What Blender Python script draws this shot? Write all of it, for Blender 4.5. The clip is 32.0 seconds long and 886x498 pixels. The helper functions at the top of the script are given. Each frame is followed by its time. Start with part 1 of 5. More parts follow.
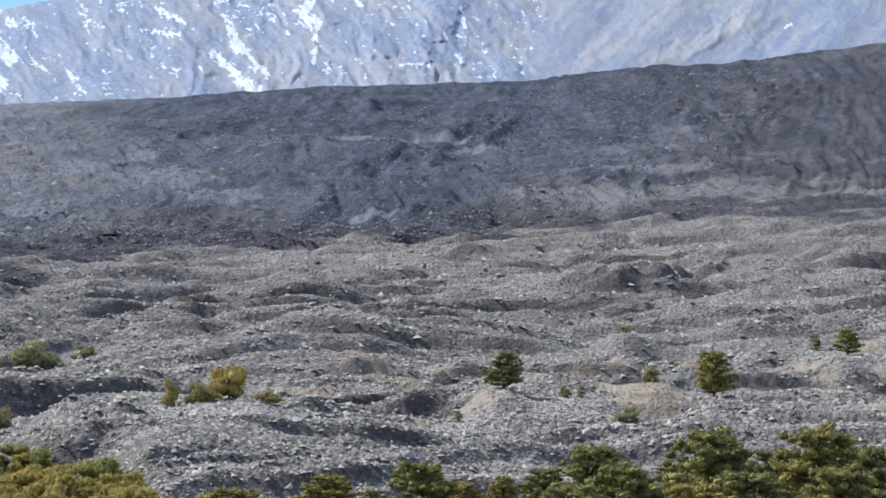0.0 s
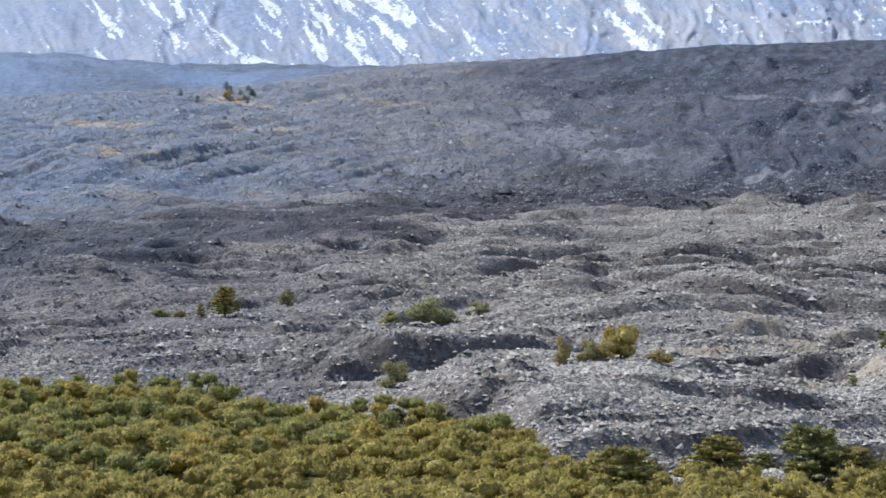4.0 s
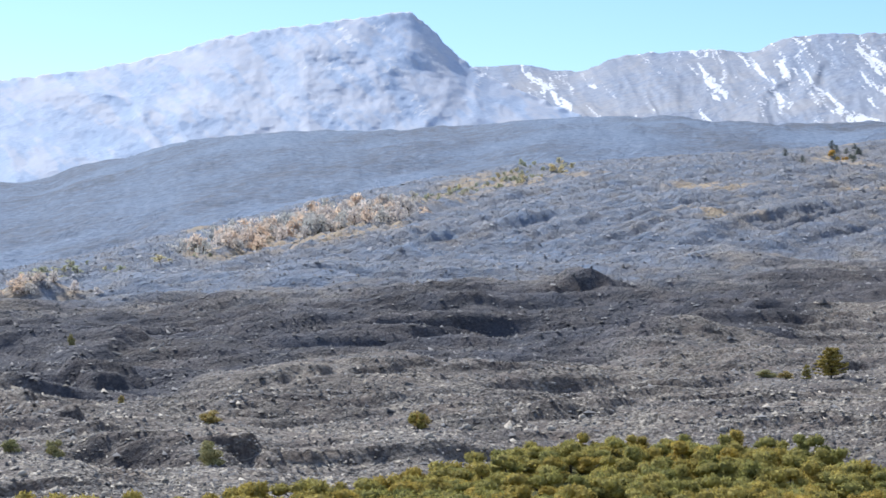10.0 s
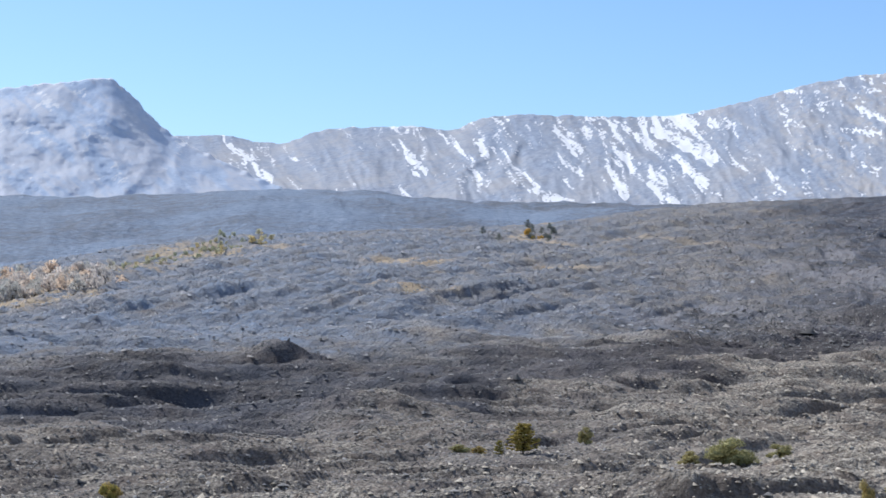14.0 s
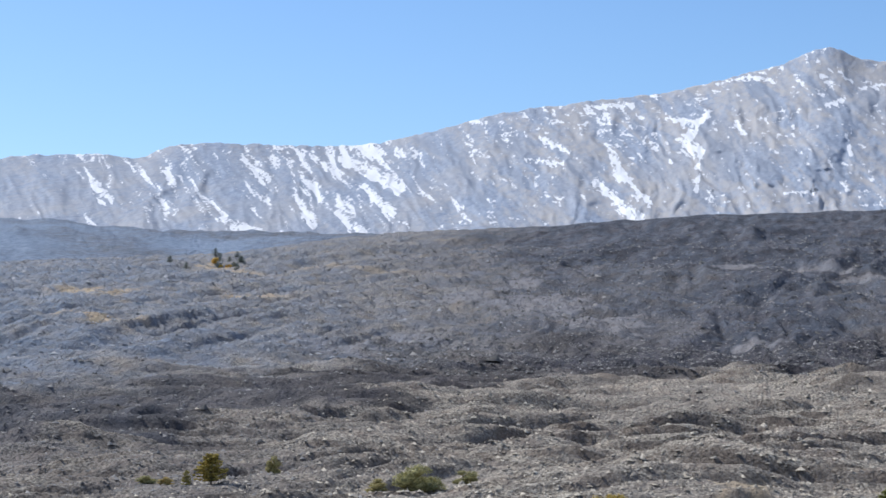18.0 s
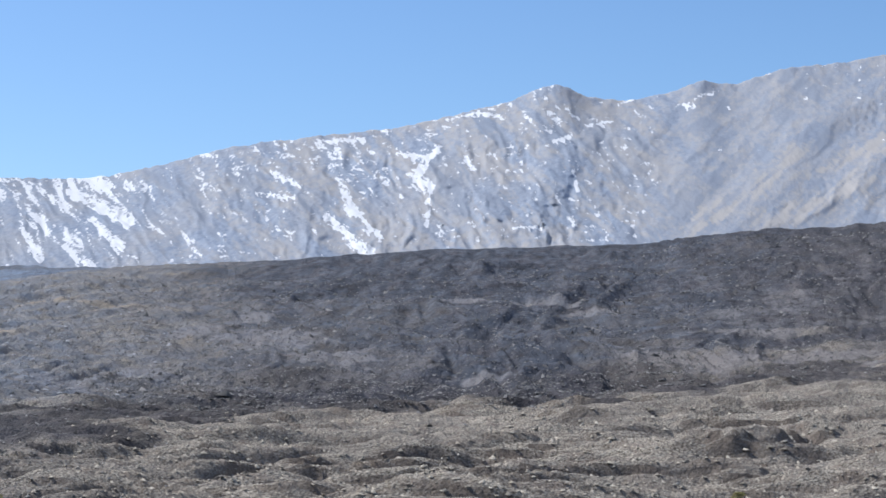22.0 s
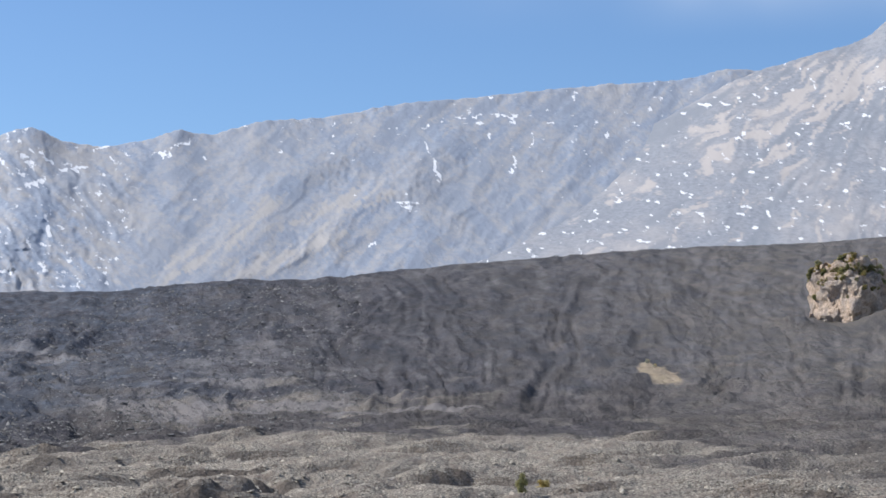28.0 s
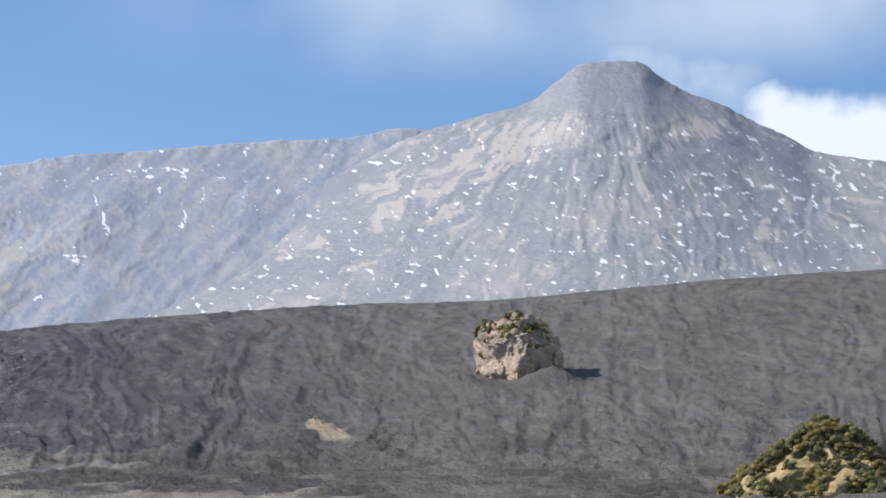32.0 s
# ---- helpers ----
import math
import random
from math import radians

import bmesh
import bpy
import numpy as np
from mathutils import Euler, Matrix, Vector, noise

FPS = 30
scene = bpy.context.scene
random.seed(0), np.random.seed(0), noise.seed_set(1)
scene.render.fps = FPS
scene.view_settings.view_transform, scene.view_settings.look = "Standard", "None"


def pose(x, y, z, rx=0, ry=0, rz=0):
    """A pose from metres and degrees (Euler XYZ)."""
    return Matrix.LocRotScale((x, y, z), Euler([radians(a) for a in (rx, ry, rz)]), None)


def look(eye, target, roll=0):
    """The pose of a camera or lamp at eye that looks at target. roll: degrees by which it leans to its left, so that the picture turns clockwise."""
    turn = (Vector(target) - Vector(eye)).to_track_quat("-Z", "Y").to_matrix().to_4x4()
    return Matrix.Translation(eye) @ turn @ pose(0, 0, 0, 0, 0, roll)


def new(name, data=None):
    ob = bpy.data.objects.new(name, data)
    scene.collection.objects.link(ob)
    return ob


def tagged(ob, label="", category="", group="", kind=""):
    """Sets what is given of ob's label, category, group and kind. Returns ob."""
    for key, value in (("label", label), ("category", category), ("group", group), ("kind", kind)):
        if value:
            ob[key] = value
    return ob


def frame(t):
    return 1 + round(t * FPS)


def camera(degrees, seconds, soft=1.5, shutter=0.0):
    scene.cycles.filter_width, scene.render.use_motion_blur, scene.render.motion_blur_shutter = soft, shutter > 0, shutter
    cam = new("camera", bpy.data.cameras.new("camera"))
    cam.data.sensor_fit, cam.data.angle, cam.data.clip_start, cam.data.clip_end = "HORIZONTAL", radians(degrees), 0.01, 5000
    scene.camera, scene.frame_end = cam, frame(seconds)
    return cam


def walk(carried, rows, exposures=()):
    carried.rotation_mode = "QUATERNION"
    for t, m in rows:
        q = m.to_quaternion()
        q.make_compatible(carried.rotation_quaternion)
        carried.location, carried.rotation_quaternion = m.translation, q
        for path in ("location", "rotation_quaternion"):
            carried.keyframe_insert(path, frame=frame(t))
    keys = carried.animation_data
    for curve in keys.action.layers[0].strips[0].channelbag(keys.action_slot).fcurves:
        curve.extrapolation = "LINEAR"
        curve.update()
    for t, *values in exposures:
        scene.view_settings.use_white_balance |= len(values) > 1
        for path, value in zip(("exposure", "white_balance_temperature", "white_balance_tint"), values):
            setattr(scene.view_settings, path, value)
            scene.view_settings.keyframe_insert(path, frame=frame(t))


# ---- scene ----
cam = camera(23.5, 32.0, soft=1.6)
EYE = Vector((0.05, -0.5, 0.0))
# time, turn to the left of north, tilt up, lean (degrees): a hand-held pan from a viewpoint
HEADINGS = (
    (0, -0.000, -0.215, -0.39), (0.5, 0.936, -0.200, -0.56), (1, 2.233, -0.489, -0.56), (1.5, 3.489, -0.554, -0.59),
    (2, 5.526, -1.106, -0.81), (2.5, 7.124, -1.379, -0.70), (4.5, 11.740, -1.266, 0.10), (5, 13.212, -1.405, 0.04),
    (5.5, 15.057, -1.518, -0.10), (6, 16.745, -1.311, 0.01), (6.5, 18.043, -1.584, -0.01), (7, 19.340, -1.528, -0.06),
    (7.5, 20.894, -1.445, -0.20), (8, 22.102, -1.025, -0.12), (8.5, 23.741, -0.809, 0.01), (9, 25.342, -0.469, -0.10),
    (9.5, 26.245, -0.054, -0.18), (10, 26.705, 0.403, -0.30), (10.5, 26.484, 0.823, -0.32), (11, 26.342, 0.930, -0.25),
    (11.5, 25.351, 1.140, -0.36), (12, 23.679, 1.358, 0.03), (12.5, 22.565, 1.489, 0.31), (13, 21.105, 2.071, 0.66),
    (13.5, 20.055, 2.082, 0.52), (14, 18.617, 2.385, 0.79), (14.5, 17.335, 2.431, 0.77), (15, 16.007, 2.664, 0.69),
    (15.5, 14.801, 2.695, 0.56), (17.5, 11.166, 3.150, 0.15), (18, 10.236, 3.241, 0.31), (18.5, 9.578, 3.094, 0.10),
    (19, 8.250, 3.461, -0.11), (19.5, 7.230, 3.739, -0.31), (20, 6.349, 3.891, -0.21), (20.5, 5.635, 3.600, -0.35),
    (21, 4.834, 3.910, -0.30), (21.5, 3.929, 4.008, -0.29), (22, 2.997, 4.175, -0.08), (22.5, 1.737, 4.274, 0.28),
    (23, 0.636, 4.541, 0.17), (23.5, -0.465, 4.526, 0.28), (24, -1.090, 4.366, 0.05), (24.5, -1.940, 4.233, 0.15),
    (26.5, -6.732, 4.847, 0.06), (27, -8.526, 5.280, -0.14), (27.5, -9.546, 5.365, 0.17), (28, -11.160, 5.521, 0.30),
    (28.5, -12.109, 6.131, 0.21), (29, -13.959, 6.049, 0.47), (29.5, -14.815, 6.233, 0.48), (30, -15.916, 6.604, 0.42),
    (30.5, -16.570, 7.196, -0.10), (31, -17.451, 7.509, -0.12), (31.5, -18.946, 7.301, -0.43), (32, -20.067, 7.051, 0.03),
)


def heading(turn, tilt, lean):
    a, e = radians(turn), radians(tilt)
    ahead = Vector((-math.sin(a) * math.cos(e), math.cos(a) * math.cos(e), math.sin(e)))
    return look(EYE, EYE + ahead * 100, lean)


walk(cam, [(t, heading(a, e, l)) for t, a, e, l in HEADINGS], exposures=((0, 0.07, 5660, 10), (6.5, 0.22, 5640, 10), (10, 0.24, 5980, 10), (14, 0.04, 6060, 10), (24, -0.04, 6130, 10), (32, 0.03, 6330, 10)))

# ---- daylight ----
SUN_BEARING, SUN_HEIGHT = -63.0, 41.0
sky_world = bpy.data.worlds.new("sky")
scene.world = sky_world
sky_world.use_nodes = True
nt = sky_world.node_tree
nt.nodes.clear()
sky_tex = nt.nodes.new("ShaderNodeTexSky")
sky_tex.sky_type = "NISHITA"
sky_tex.sun_disc = False
sky_tex.sun_elevation = radians(SUN_HEIGHT)
sky_tex.sun_rotation = radians(SUN_BEARING)
sky_tex.altitude = 1200
sky_tex.air_density, sky_tex.dust_density, sky_tex.ozone_density = 1.0, 0.9, 6.0
sky_bg = nt.nodes.new("ShaderNodeBackground")
sky_bg.inputs["Strength"].default_value = 0.132
sky_out = nt.nodes.new("ShaderNodeOutputWorld")


def sky_math(op, a, b=0.0):
    n = nt.nodes.new("ShaderNodeMath")
    n.operation, n.use_clamp = op, False
    for sock, v in zip(n.inputs, (a, b)):
        if hasattr(v, "links"):
            nt.links.new(v, sock)
        else:
            sock.default_value = v
    return n.outputs[0]


def sky_band(value, low, high):
    n = nt.nodes.new("ShaderNodeMapRange")
    n.interpolation_type = "SMOOTHSTEP"
    nt.links.new(value, n.inputs["Value"])
    n.inputs["From Min"].default_value, n.inputs["From Max"].default_value = low, high
    return n.outputs[0]


# clouds: a thin veil high over the cone, and the white bank that drifts behind its shoulder
way = nt.nodes.new("ShaderNodeTexCoord")
split = nt.nodes.new("ShaderNodeSeparateXYZ")
nt.links.new(way.outputs["Generated"], split.inputs[0])
sky_bearing = sky_math("ARCTAN2", split.outputs[0], split.outputs[1])
puffs = nt.nodes.new("ShaderNodeTexNoise")
puffs.inputs["Scale"].default_value, puffs.inputs["Detail"].default_value = 22, 6
veil = nt.nodes.new("ShaderNodeTexNoise")
veil.inputs["Scale"].default_value, veil.inputs["Detail"].default_value = 7, 3
for n in (puffs, veil):
    nt.links.new(way.outputs["Generated"], n.inputs["Vector"])
rough_edge = sky_math("MULTIPLY", sky_math("SUBTRACT", puffs.outputs[0], 0.5), 0.07)
bank_side = sky_band(sky_math("ADD", sky_bearing, rough_edge), radians(27.9), radians(28.9))
bank_top = sky_math("SUBTRACT", 1.0, sky_band(sky_math("ADD", split.outputs[2], rough_edge), 0.188, 0.205))
bank = sky_math("MULTIPLY", bank_side, bank_top)
high = sky_math("MULTIPLY", sky_band(split.outputs[2], 0.19, 0.235), sky_band(veil.outputs[0], 0.34, 0.66))
high = sky_math("MULTIPLY", high, sky_band(sky_bearing, radians(8), radians(22)))
steam = sky_math("MULTIPLY", sky_band(sky_bearing, radians(23.4), radians(25.2)), sky_math("SUBTRACT", 1.0, sky_band(sky_bearing, radians(26.8), radians(30.0))))
steam = sky_math("MULTIPLY", sky_math("MULTIPLY", steam, sky_math("SUBTRACT", 1.0, sky_band(split.outputs[2], 0.204, 0.232))), sky_band(puffs.outputs[0], 0.3, 0.66))
cover = sky_math("MAXIMUM", sky_math("MAXIMUM", bank, sky_math("MULTIPLY", steam, 0.6)), sky_math("MULTIPLY", high, 0.6))
sky_mix = nt.nodes.new("ShaderNodeMix")
sky_mix.data_type = "RGBA"
nt.links.new(cover, sky_mix.inputs["Factor"])
nt.links.new(sky_tex.outputs[0], sky_mix.inputs["A"])
sky_mix.inputs["B"].default_value = (6.5, 7.0, 7.7, 1)
nt.links.new(sky_mix.outputs["Result"], sky_bg.inputs[0])
nt.links.new(sky_bg.outputs[0], sky_out.inputs[0])

sun_data = bpy.data.lights.new("sun", "SUN")
sun_data.energy, sun_data.angle, sun_data.color = 5.5, radians(0.53), (1.0, 0.945, 0.865)
sun = new("sun", sun_data)
a, e = radians(SUN_BEARING), radians(SUN_HEIGHT)
sun.matrix_world = look((0, 0, 0), (-math.sin(a) * math.cos(e), -math.cos(a) * math.cos(e), -math.sin(e)))
sun.location = (0, 0, 900)

# ---- landforms: bearings in degrees to the right of north, ranges and heights in metres from the viewpoint ----
def grad_noise(x, y, seed=0):
    """Smooth gradient noise of about -1 to 1, for arrays."""
    x, y = np.asarray(x, np.float64), np.asarray(y, np.float64)
    xi, yi = np.floor(x), np.floor(y)
    xf, yf = x - xi, y - yi
    xi, yi = xi.astype(np.int64), yi.astype(np.int64)

    def corner(ix, iy, dx, dy):
        h = (ix * 374761393 + iy * 668265263 + seed * 974711) & 0x7FFFFFFF
        h = ((h ^ (h >> 13)) * 1274126177) & 0x7FFFFFFF
        h = (h ^ (h >> 16)) & 255
        ang = h * (2 * np.pi / 256)
        return np.cos(ang) * dx + np.sin(ang) * dy

    u, v = xf * xf * xf * (xf * (xf * 6 - 15) + 10), yf * yf * yf * (yf * (yf * 6 - 15) + 10)
    a, b = corner(xi, yi, xf, yf), corner(xi + 1, yi, xf - 1, yf)
    c, d = corner(xi, yi + 1, xf, yf - 1), corner(xi + 1, yi + 1, xf - 1, yf - 1)
    return 1.5 * ((a + (b - a) * u) * (1 - v) + (c + (d - c) * u) * v)


def fbm(x, y, octaves=4, seed=0, gain=0.5):
    s, k, amp = 0, 1.0, 1.0
    for i in range(octaves):
        s = s + amp * grad_noise(x * k + 17.3 * i, y * k - 9.1 * i, seed + i)
        k, amp = k * 2.03, amp * gain
    return s


def ridged(x, y, octaves=3, seed=0, gain=0.5):
    s, k, amp = 0, 1.0, 1.0
    for i in range(octaves):
        s = s + amp * (1 - 2 * np.abs(grad_noise(x * k + 5.7 * i, y * k + 3.3 * i, seed + i)))
        k, amp = k * 2.03, amp * gain
    return s


def billow(x, y, seed=0):
    """Rounded swells with sharp creases between them, 0 to about 1."""
    return np.abs(grad_noise(x, y, seed))


def cells(u, v, seed=0):
    """Broken blocks: the distance to the nearest block's middle, and a number of its own for each block."""
    u, v = np.asarray(u, np.float64), np.asarray(v, np.float64)
    ui, vi = np.floor(u), np.floor(v)
    best, own = np.full(u.shape, 9.0), np.zeros(u.shape)
    for du in (-1, 0, 1):
        for dv in (-1, 0, 1):
            cu, cv = ui + du, vi + dv
            h = np.sin(cu * 127.1 + cv * 311.7 + seed * 17.3) * 43758.5453
            h = h - np.floor(h)
            k = np.sin(cu * 269.5 + cv * 183.3 + seed * 7.1) * 24634.6345
            k = k - np.floor(k)
            d = np.hypot(cu + 0.1 + 0.8 * h - u, cv + 0.1 + 0.8 * k - v)
            near = d < best
            best, own = np.where(near, d, best), np.where(near, (h * 7.31 + k * 3.17) % 1.0, own)
    return best, own


def curve(x, pairs):
    """A smooth monotone curve through (x, y) pairs."""
    p = np.array(pairs, float)
    xp, fp = p[:, 0], p[:, 1]
    h, dl = np.diff(xp), np.diff(fp) / np.diff(xp)
    m = np.concatenate([[dl[0]], np.where(dl[:-1] * dl[1:] > 0, 2 * dl[:-1] * dl[1:] / (dl[:-1] + dl[1:] + 1e-12), 0), [dl[-1]]])
    x = np.clip(np.asarray(x, float), xp[0], xp[-1])
    i = np.clip(np.searchsorted(xp, x) - 1, 0, len(xp) - 2)
    t = (x - xp[i]) / h[i]
    return ((1 + 2 * t) * (1 - t) ** 2 * fp[i] + t * (1 - t) ** 2 * h[i] * m[i]
            + t * t * (3 - 2 * t) * fp[i + 1] + t * t * (t - 1) * h[i] * m[i + 1])


def step(x, a, b):
    t = np.clip((x - a) / (b - a), 0, 1)
    return t * t * (3 - 2 * t)


def bump(x, y, x0, y0, rx, ry, turn=0.0):
    """A round hill of height 1 at (x0, y0)."""
    c, s = math.cos(radians(turn)), math.sin(radians(turn))
    u, v = ((x - x0) * c + (y - y0) * s) / rx, (-(x - x0) * s + (y - y0) * c) / ry
    return np.exp(-(u * u + v * v) * 1.4)


# the foot of the slope, the crest of the slope and what lies behind it
FOOT_RANGE = ((-60, 720), (-38, 740), (-25, 800), (-12, 880), (-4, 900), (0, 880), (2.5, 980), (12, 960), (24, 900), (60, 900))
FOOT_RISE = ((-60, -0.9), (-38, -0.75), (-28, -0.1), (-20, 0.2), (-14, 0.1), (-9, -0.3), (-4, -0.2), (0, -0.35), (2.5, 0.35), (12, 0.8), (24, 0.9), (60, 0.9))
CREST_RANGE = ((-60, 1300), (-38, 1300), (-24, 1500), (-14, 1750), (-6, 1950), (6, 1950), (20, 1750), (60, 1700))
CREST_RISE = ((-60, -1.6), (-42, -1.0), (-38.5, -0.4), (-33, 0.9), (-28, 2.0), (-24, 2.6), (-16, 3.05), (-12.4, 3.55), (-10, 3.72), (-8, 3.82), (-4.7, 4.0),
              (-3.1, 4.14), (0, 4.18), (2.6, 4.25), (5.6, 4.55), (7.8, 4.68), (11.1, 5.03), (14.5, 5.32), (18, 5.55), (21, 5.64), (24, 5.87), (28, 6.2), (32, 6.35), (60, 6.5))
BACK_RISE = ((-60, 2.0), (-38, 2.2), (-36, 2.62), (-32, 3.42), (-26.6, 3.56), (-23.7, 3.83), (-21, 3.82), (-17, 3.55), (-10, 3.5), (-4, 3.3), (60, 3.0))
NEAR = ((0, -1.7), (25, -4.5), (60, -11), (100, -18), (135, -21.6), (200, -23.2), (260, -23.6), (330, -22.6), (430, -20.5), (560, -16.5), (660, -12.5))


# the far edge of the wood below the viewpoint
WOOD_EDGE = ((-60, 188), (-37, 194), (-33, 200), (-28.5, 214), (-26, 234), (-24.6, 256), (-22, 268), (-18, 262), (-16.6, 254), (-15.4, 226), (-12, 222), (-9.6, 210), (-8.3, 190), (-7.6, 174),
             (-5, 166), (0, 160), (12, 160), (60, 160))


# where the darker, younger lava begins, and where it ends as a share of the foot's range
DARK_FROM = ((-60, 320), (-36, 340), (-30, 395), (-23, 420), (-18.5, 468), (-15.5, 540), (-9.4, 710), (-6, 870), (60, 900))
DARK_TO = ((-60, 0.78), (-23, 0.79), (-15.5, 0.86), (-9, 1.0), (-6, 1.04), (60, 1.04))


def land(bearing, rng):
    """The height of the ground without its roughness."""
    b, r = np.broadcast_arrays(np.asarray(bearing, float), np.asarray(rng, float))
    foot_r, foot_z = curve(b, FOOT_RANGE), None
    foot_z = foot_r * np.tan(np.radians(curve(b, FOOT_RISE)))
    crest_r = curve(b, CREST_RANGE)
    crest_z = crest_r * np.tan(np.radians(curve(b, CREST_RISE)))
    z = curve(r, NEAR)
    t = np.clip((r - 430) / (foot_r - 430), 0, 1)
    near_end = curve(np.array([430.0]), NEAR)[0]
    z = np.where(r > 430, near_end + (foot_z - near_end) * (0.55 * t + 0.45 * t * t), z)
    t = np.clip((r - foot_r) / (crest_r - foot_r), 0, 1)
    face = step(b, -6, 8)
    shape = t * (1 - face) + face * (0.72 * t + 0.62 * t ** 2 - 0.34 * t ** 4)
    z = np.where(r > foot_r, foot_z + (crest_z - foot_z) * shape, z)
    back_z = 2900 * np.tan(np.radians(curve(b, BACK_RISE)))
    t = np.clip((r - crest_r) / (2900 - crest_r), 0, 1)
    dip = crest_z - 22 * np.sin(np.pi * np.clip(t * 1.4, 0, 1))
    z = np.where(r > crest_r, dip + (back_z - crest_z) * t ** 1.3, z)
    # all round the viewpoint, away from the valley, the land falls off gently
    away = step(np.abs(b + 3), 50, 90)
    return z * (1 - away) + away * curve(r, ((0, -1.7), (60, -8), (300, -30), (1200, -60), (3000, -120), (4800, -160)))


def ground_height(bearing, rng):
    """The ground with its lava relief."""
    b, r = np.broadcast_arrays(np.asarray(bearing, float), np.asarray(rng, float))
    x, y = r * np.sin(np.radians(b)), r * np.cos(np.radians(b))
    z = land(b, r)
    foot, crest = curve(b, FOOT_RANGE), curve(b, CREST_RANGE)
    wood = curve(b, WOOD_EDGE)
    field = step(r, wood - 6, wood + 30) * (1 - step(r, foot * 0.96, foot * 1.1))
    face = step(r, foot * 0.94, foot * 1.12) * (1 - 0.75 * step(r, crest * 0.93, crest * 1.02))
    right = step(b, -9, 0)
    # lava flows of the valley floor: lobes with steep fronts, ropy folds, clinker
    wx, wy = x + 14 * fbm(x / 70, y / 70, 2, 71), y + 14 * fbm(x / 70, y / 70, 2, 83)
    north = 1 - step(b, -15, -6)
    # long low ledges and swells that run across the valley, climbing to the east on the western side
    across = np.radians(b) * r + 10 * fbm(x / 60, y / 60, 2, 71)
    along = r - (0.1 + 0.2 * north) * across + 12 * fbm(x / 75, y / 75, 2, 83)
    fronts = np.tanh(6 * fbm(across / 120, along / 42, 2, 3)) + 0.6 * np.tanh(6 * fbm(across / 64, along / 19, 2, 9))
    lobes = 4.6 * billow(across / 74, along / 36, 17) + 2.6 * billow(across / 40, along / 15, 18) + 1.1 * billow(across / 17, along / 7, 19) + 0.35 * billow(x / 6, y / 4, 20)
    ledges = 1.0 * (1 - 0.7 * step(r, 420, 640)) * np.tanh(5 * fbm(across / 46, along / 8.5, 2, 29)) + 0.42 * (1 - step(r, 300, 460)) * np.tanh(6 * fbm(across / 22, along / 4.6, 2, 30))
    lobes = lobes - 0.9 + ledges + north * 1.5 * fbm(wx / 70, wy / 36, 2, 25)
    scale = (0.85 + 0.35 * step(r, 330, 560) - 0.3 * step(b, 0, 8) * step(r, 640, 840)) * (0.85 + 0.15 * step(b, -18, -8))
    z = z + field * scale * ((1.8 - 0.8 * north) * fronts + (1 - 0.12 * north) * lobes)
    # the slope: old flows on the west, flutes running down the ash slope on the east
    bend = fbm(x / 70, y / 130, 3, 72)
    fl = fbm(wx / 90 + wy / 260, wy / 130, 3, 51)
    stream = b * 22 + 60 * fbm(b / 4.5, r / 330, 3, 58)
    flows = (3.2 - 2.4 * north) * np.tanh(2.4 * fl) + (1 - north) * (4.2 * ridged(stream / 60, r / 330, 2, 57) + 1.7 * ridged(stream / 19, r / 150, 3, 59)) + north * 1.2 * ridged(wx / 20 + wy / 60, wy / 22, 2, 59)
    flows = flows + north * (4.0 * ridged((r - 46 * (b + 30)) / 110 + 0.22 * bend, b * 0.1, 1, 53) + 3.0 * ridged((r - 46 * (b + 30)) / 42 + 0.3 * bend, b * 0.2, 3, 55, 0.6))
    flows = flows * 0.85 + 0.5 * billow(wx / 16, wy / 14, 60)
    east = step(b, 4.5, 9)
    sway = fbm(b / 3.2, r / 420, 3, 61)
    q = b + 1.1 * sway + (r - 1300) / 1500
    soft_east = 1 - 0.6 * step(b, 16, 19.5)
    flutes = soft_east * (1.7 * ridged(q * 0.75, r / 800, 1, 63) + 1.7 * ridged(q * 1.5 + 0.4 * bend, r / 520, 3, 67)) + 0.7 * ridged(q * 4.3 + 0.8 * bend, r / 300, 2, 68)
    lumps = 1.3 * fbm(wx / 22, wy / 30, 3, 69) * (1 + 1.2 * (1 - step(r, foot * 1.1, foot * 1.35)))
    z = z + face * ((1 - east) * flows * (0.85 + 0.15 * right) + east * (flutes + lumps) + 0.5 * fbm(x / 6, y / 9, 3, 73))
    # broken clinker on everything, coarser with distance
    ln = np.log(r + 1e-3)
    dist, own = cells(b / 0.46, ln / 0.013, 1)
    big_blocks = (own - 0.5) * np.clip(1.3 - 1.5 * dist, 0, 1) + 0.35 * (0.5 - dist)
    dist, own = cells(b / 0.19, ln / 0.0062, 2)
    small_blocks = (own - 0.4) * np.clip(1.4 - 1.5 * dist, 0, 1)
    z = z + r * (field * (0.0008 * big_blocks + 0.0004 * small_blocks) + face * (1 - 0.6 * east) * (0.0011 * big_blocks + 0.0007 * small_blocks))
    # behind the crest
    z = z + step(r, crest, crest * 1.15) * (5 * ridged(x / 160, y / 240, 3, 77) + 1.5 * fbm(x / 30, y / 50, 2, 79))
    # the dark hillock, the scarp of the fresh flow, the wooded knoll near the road
    fine = fbm(x / 9, y / 7, 3, 87)
    clods = fbm(x / 3, y / 2, 2, 89)
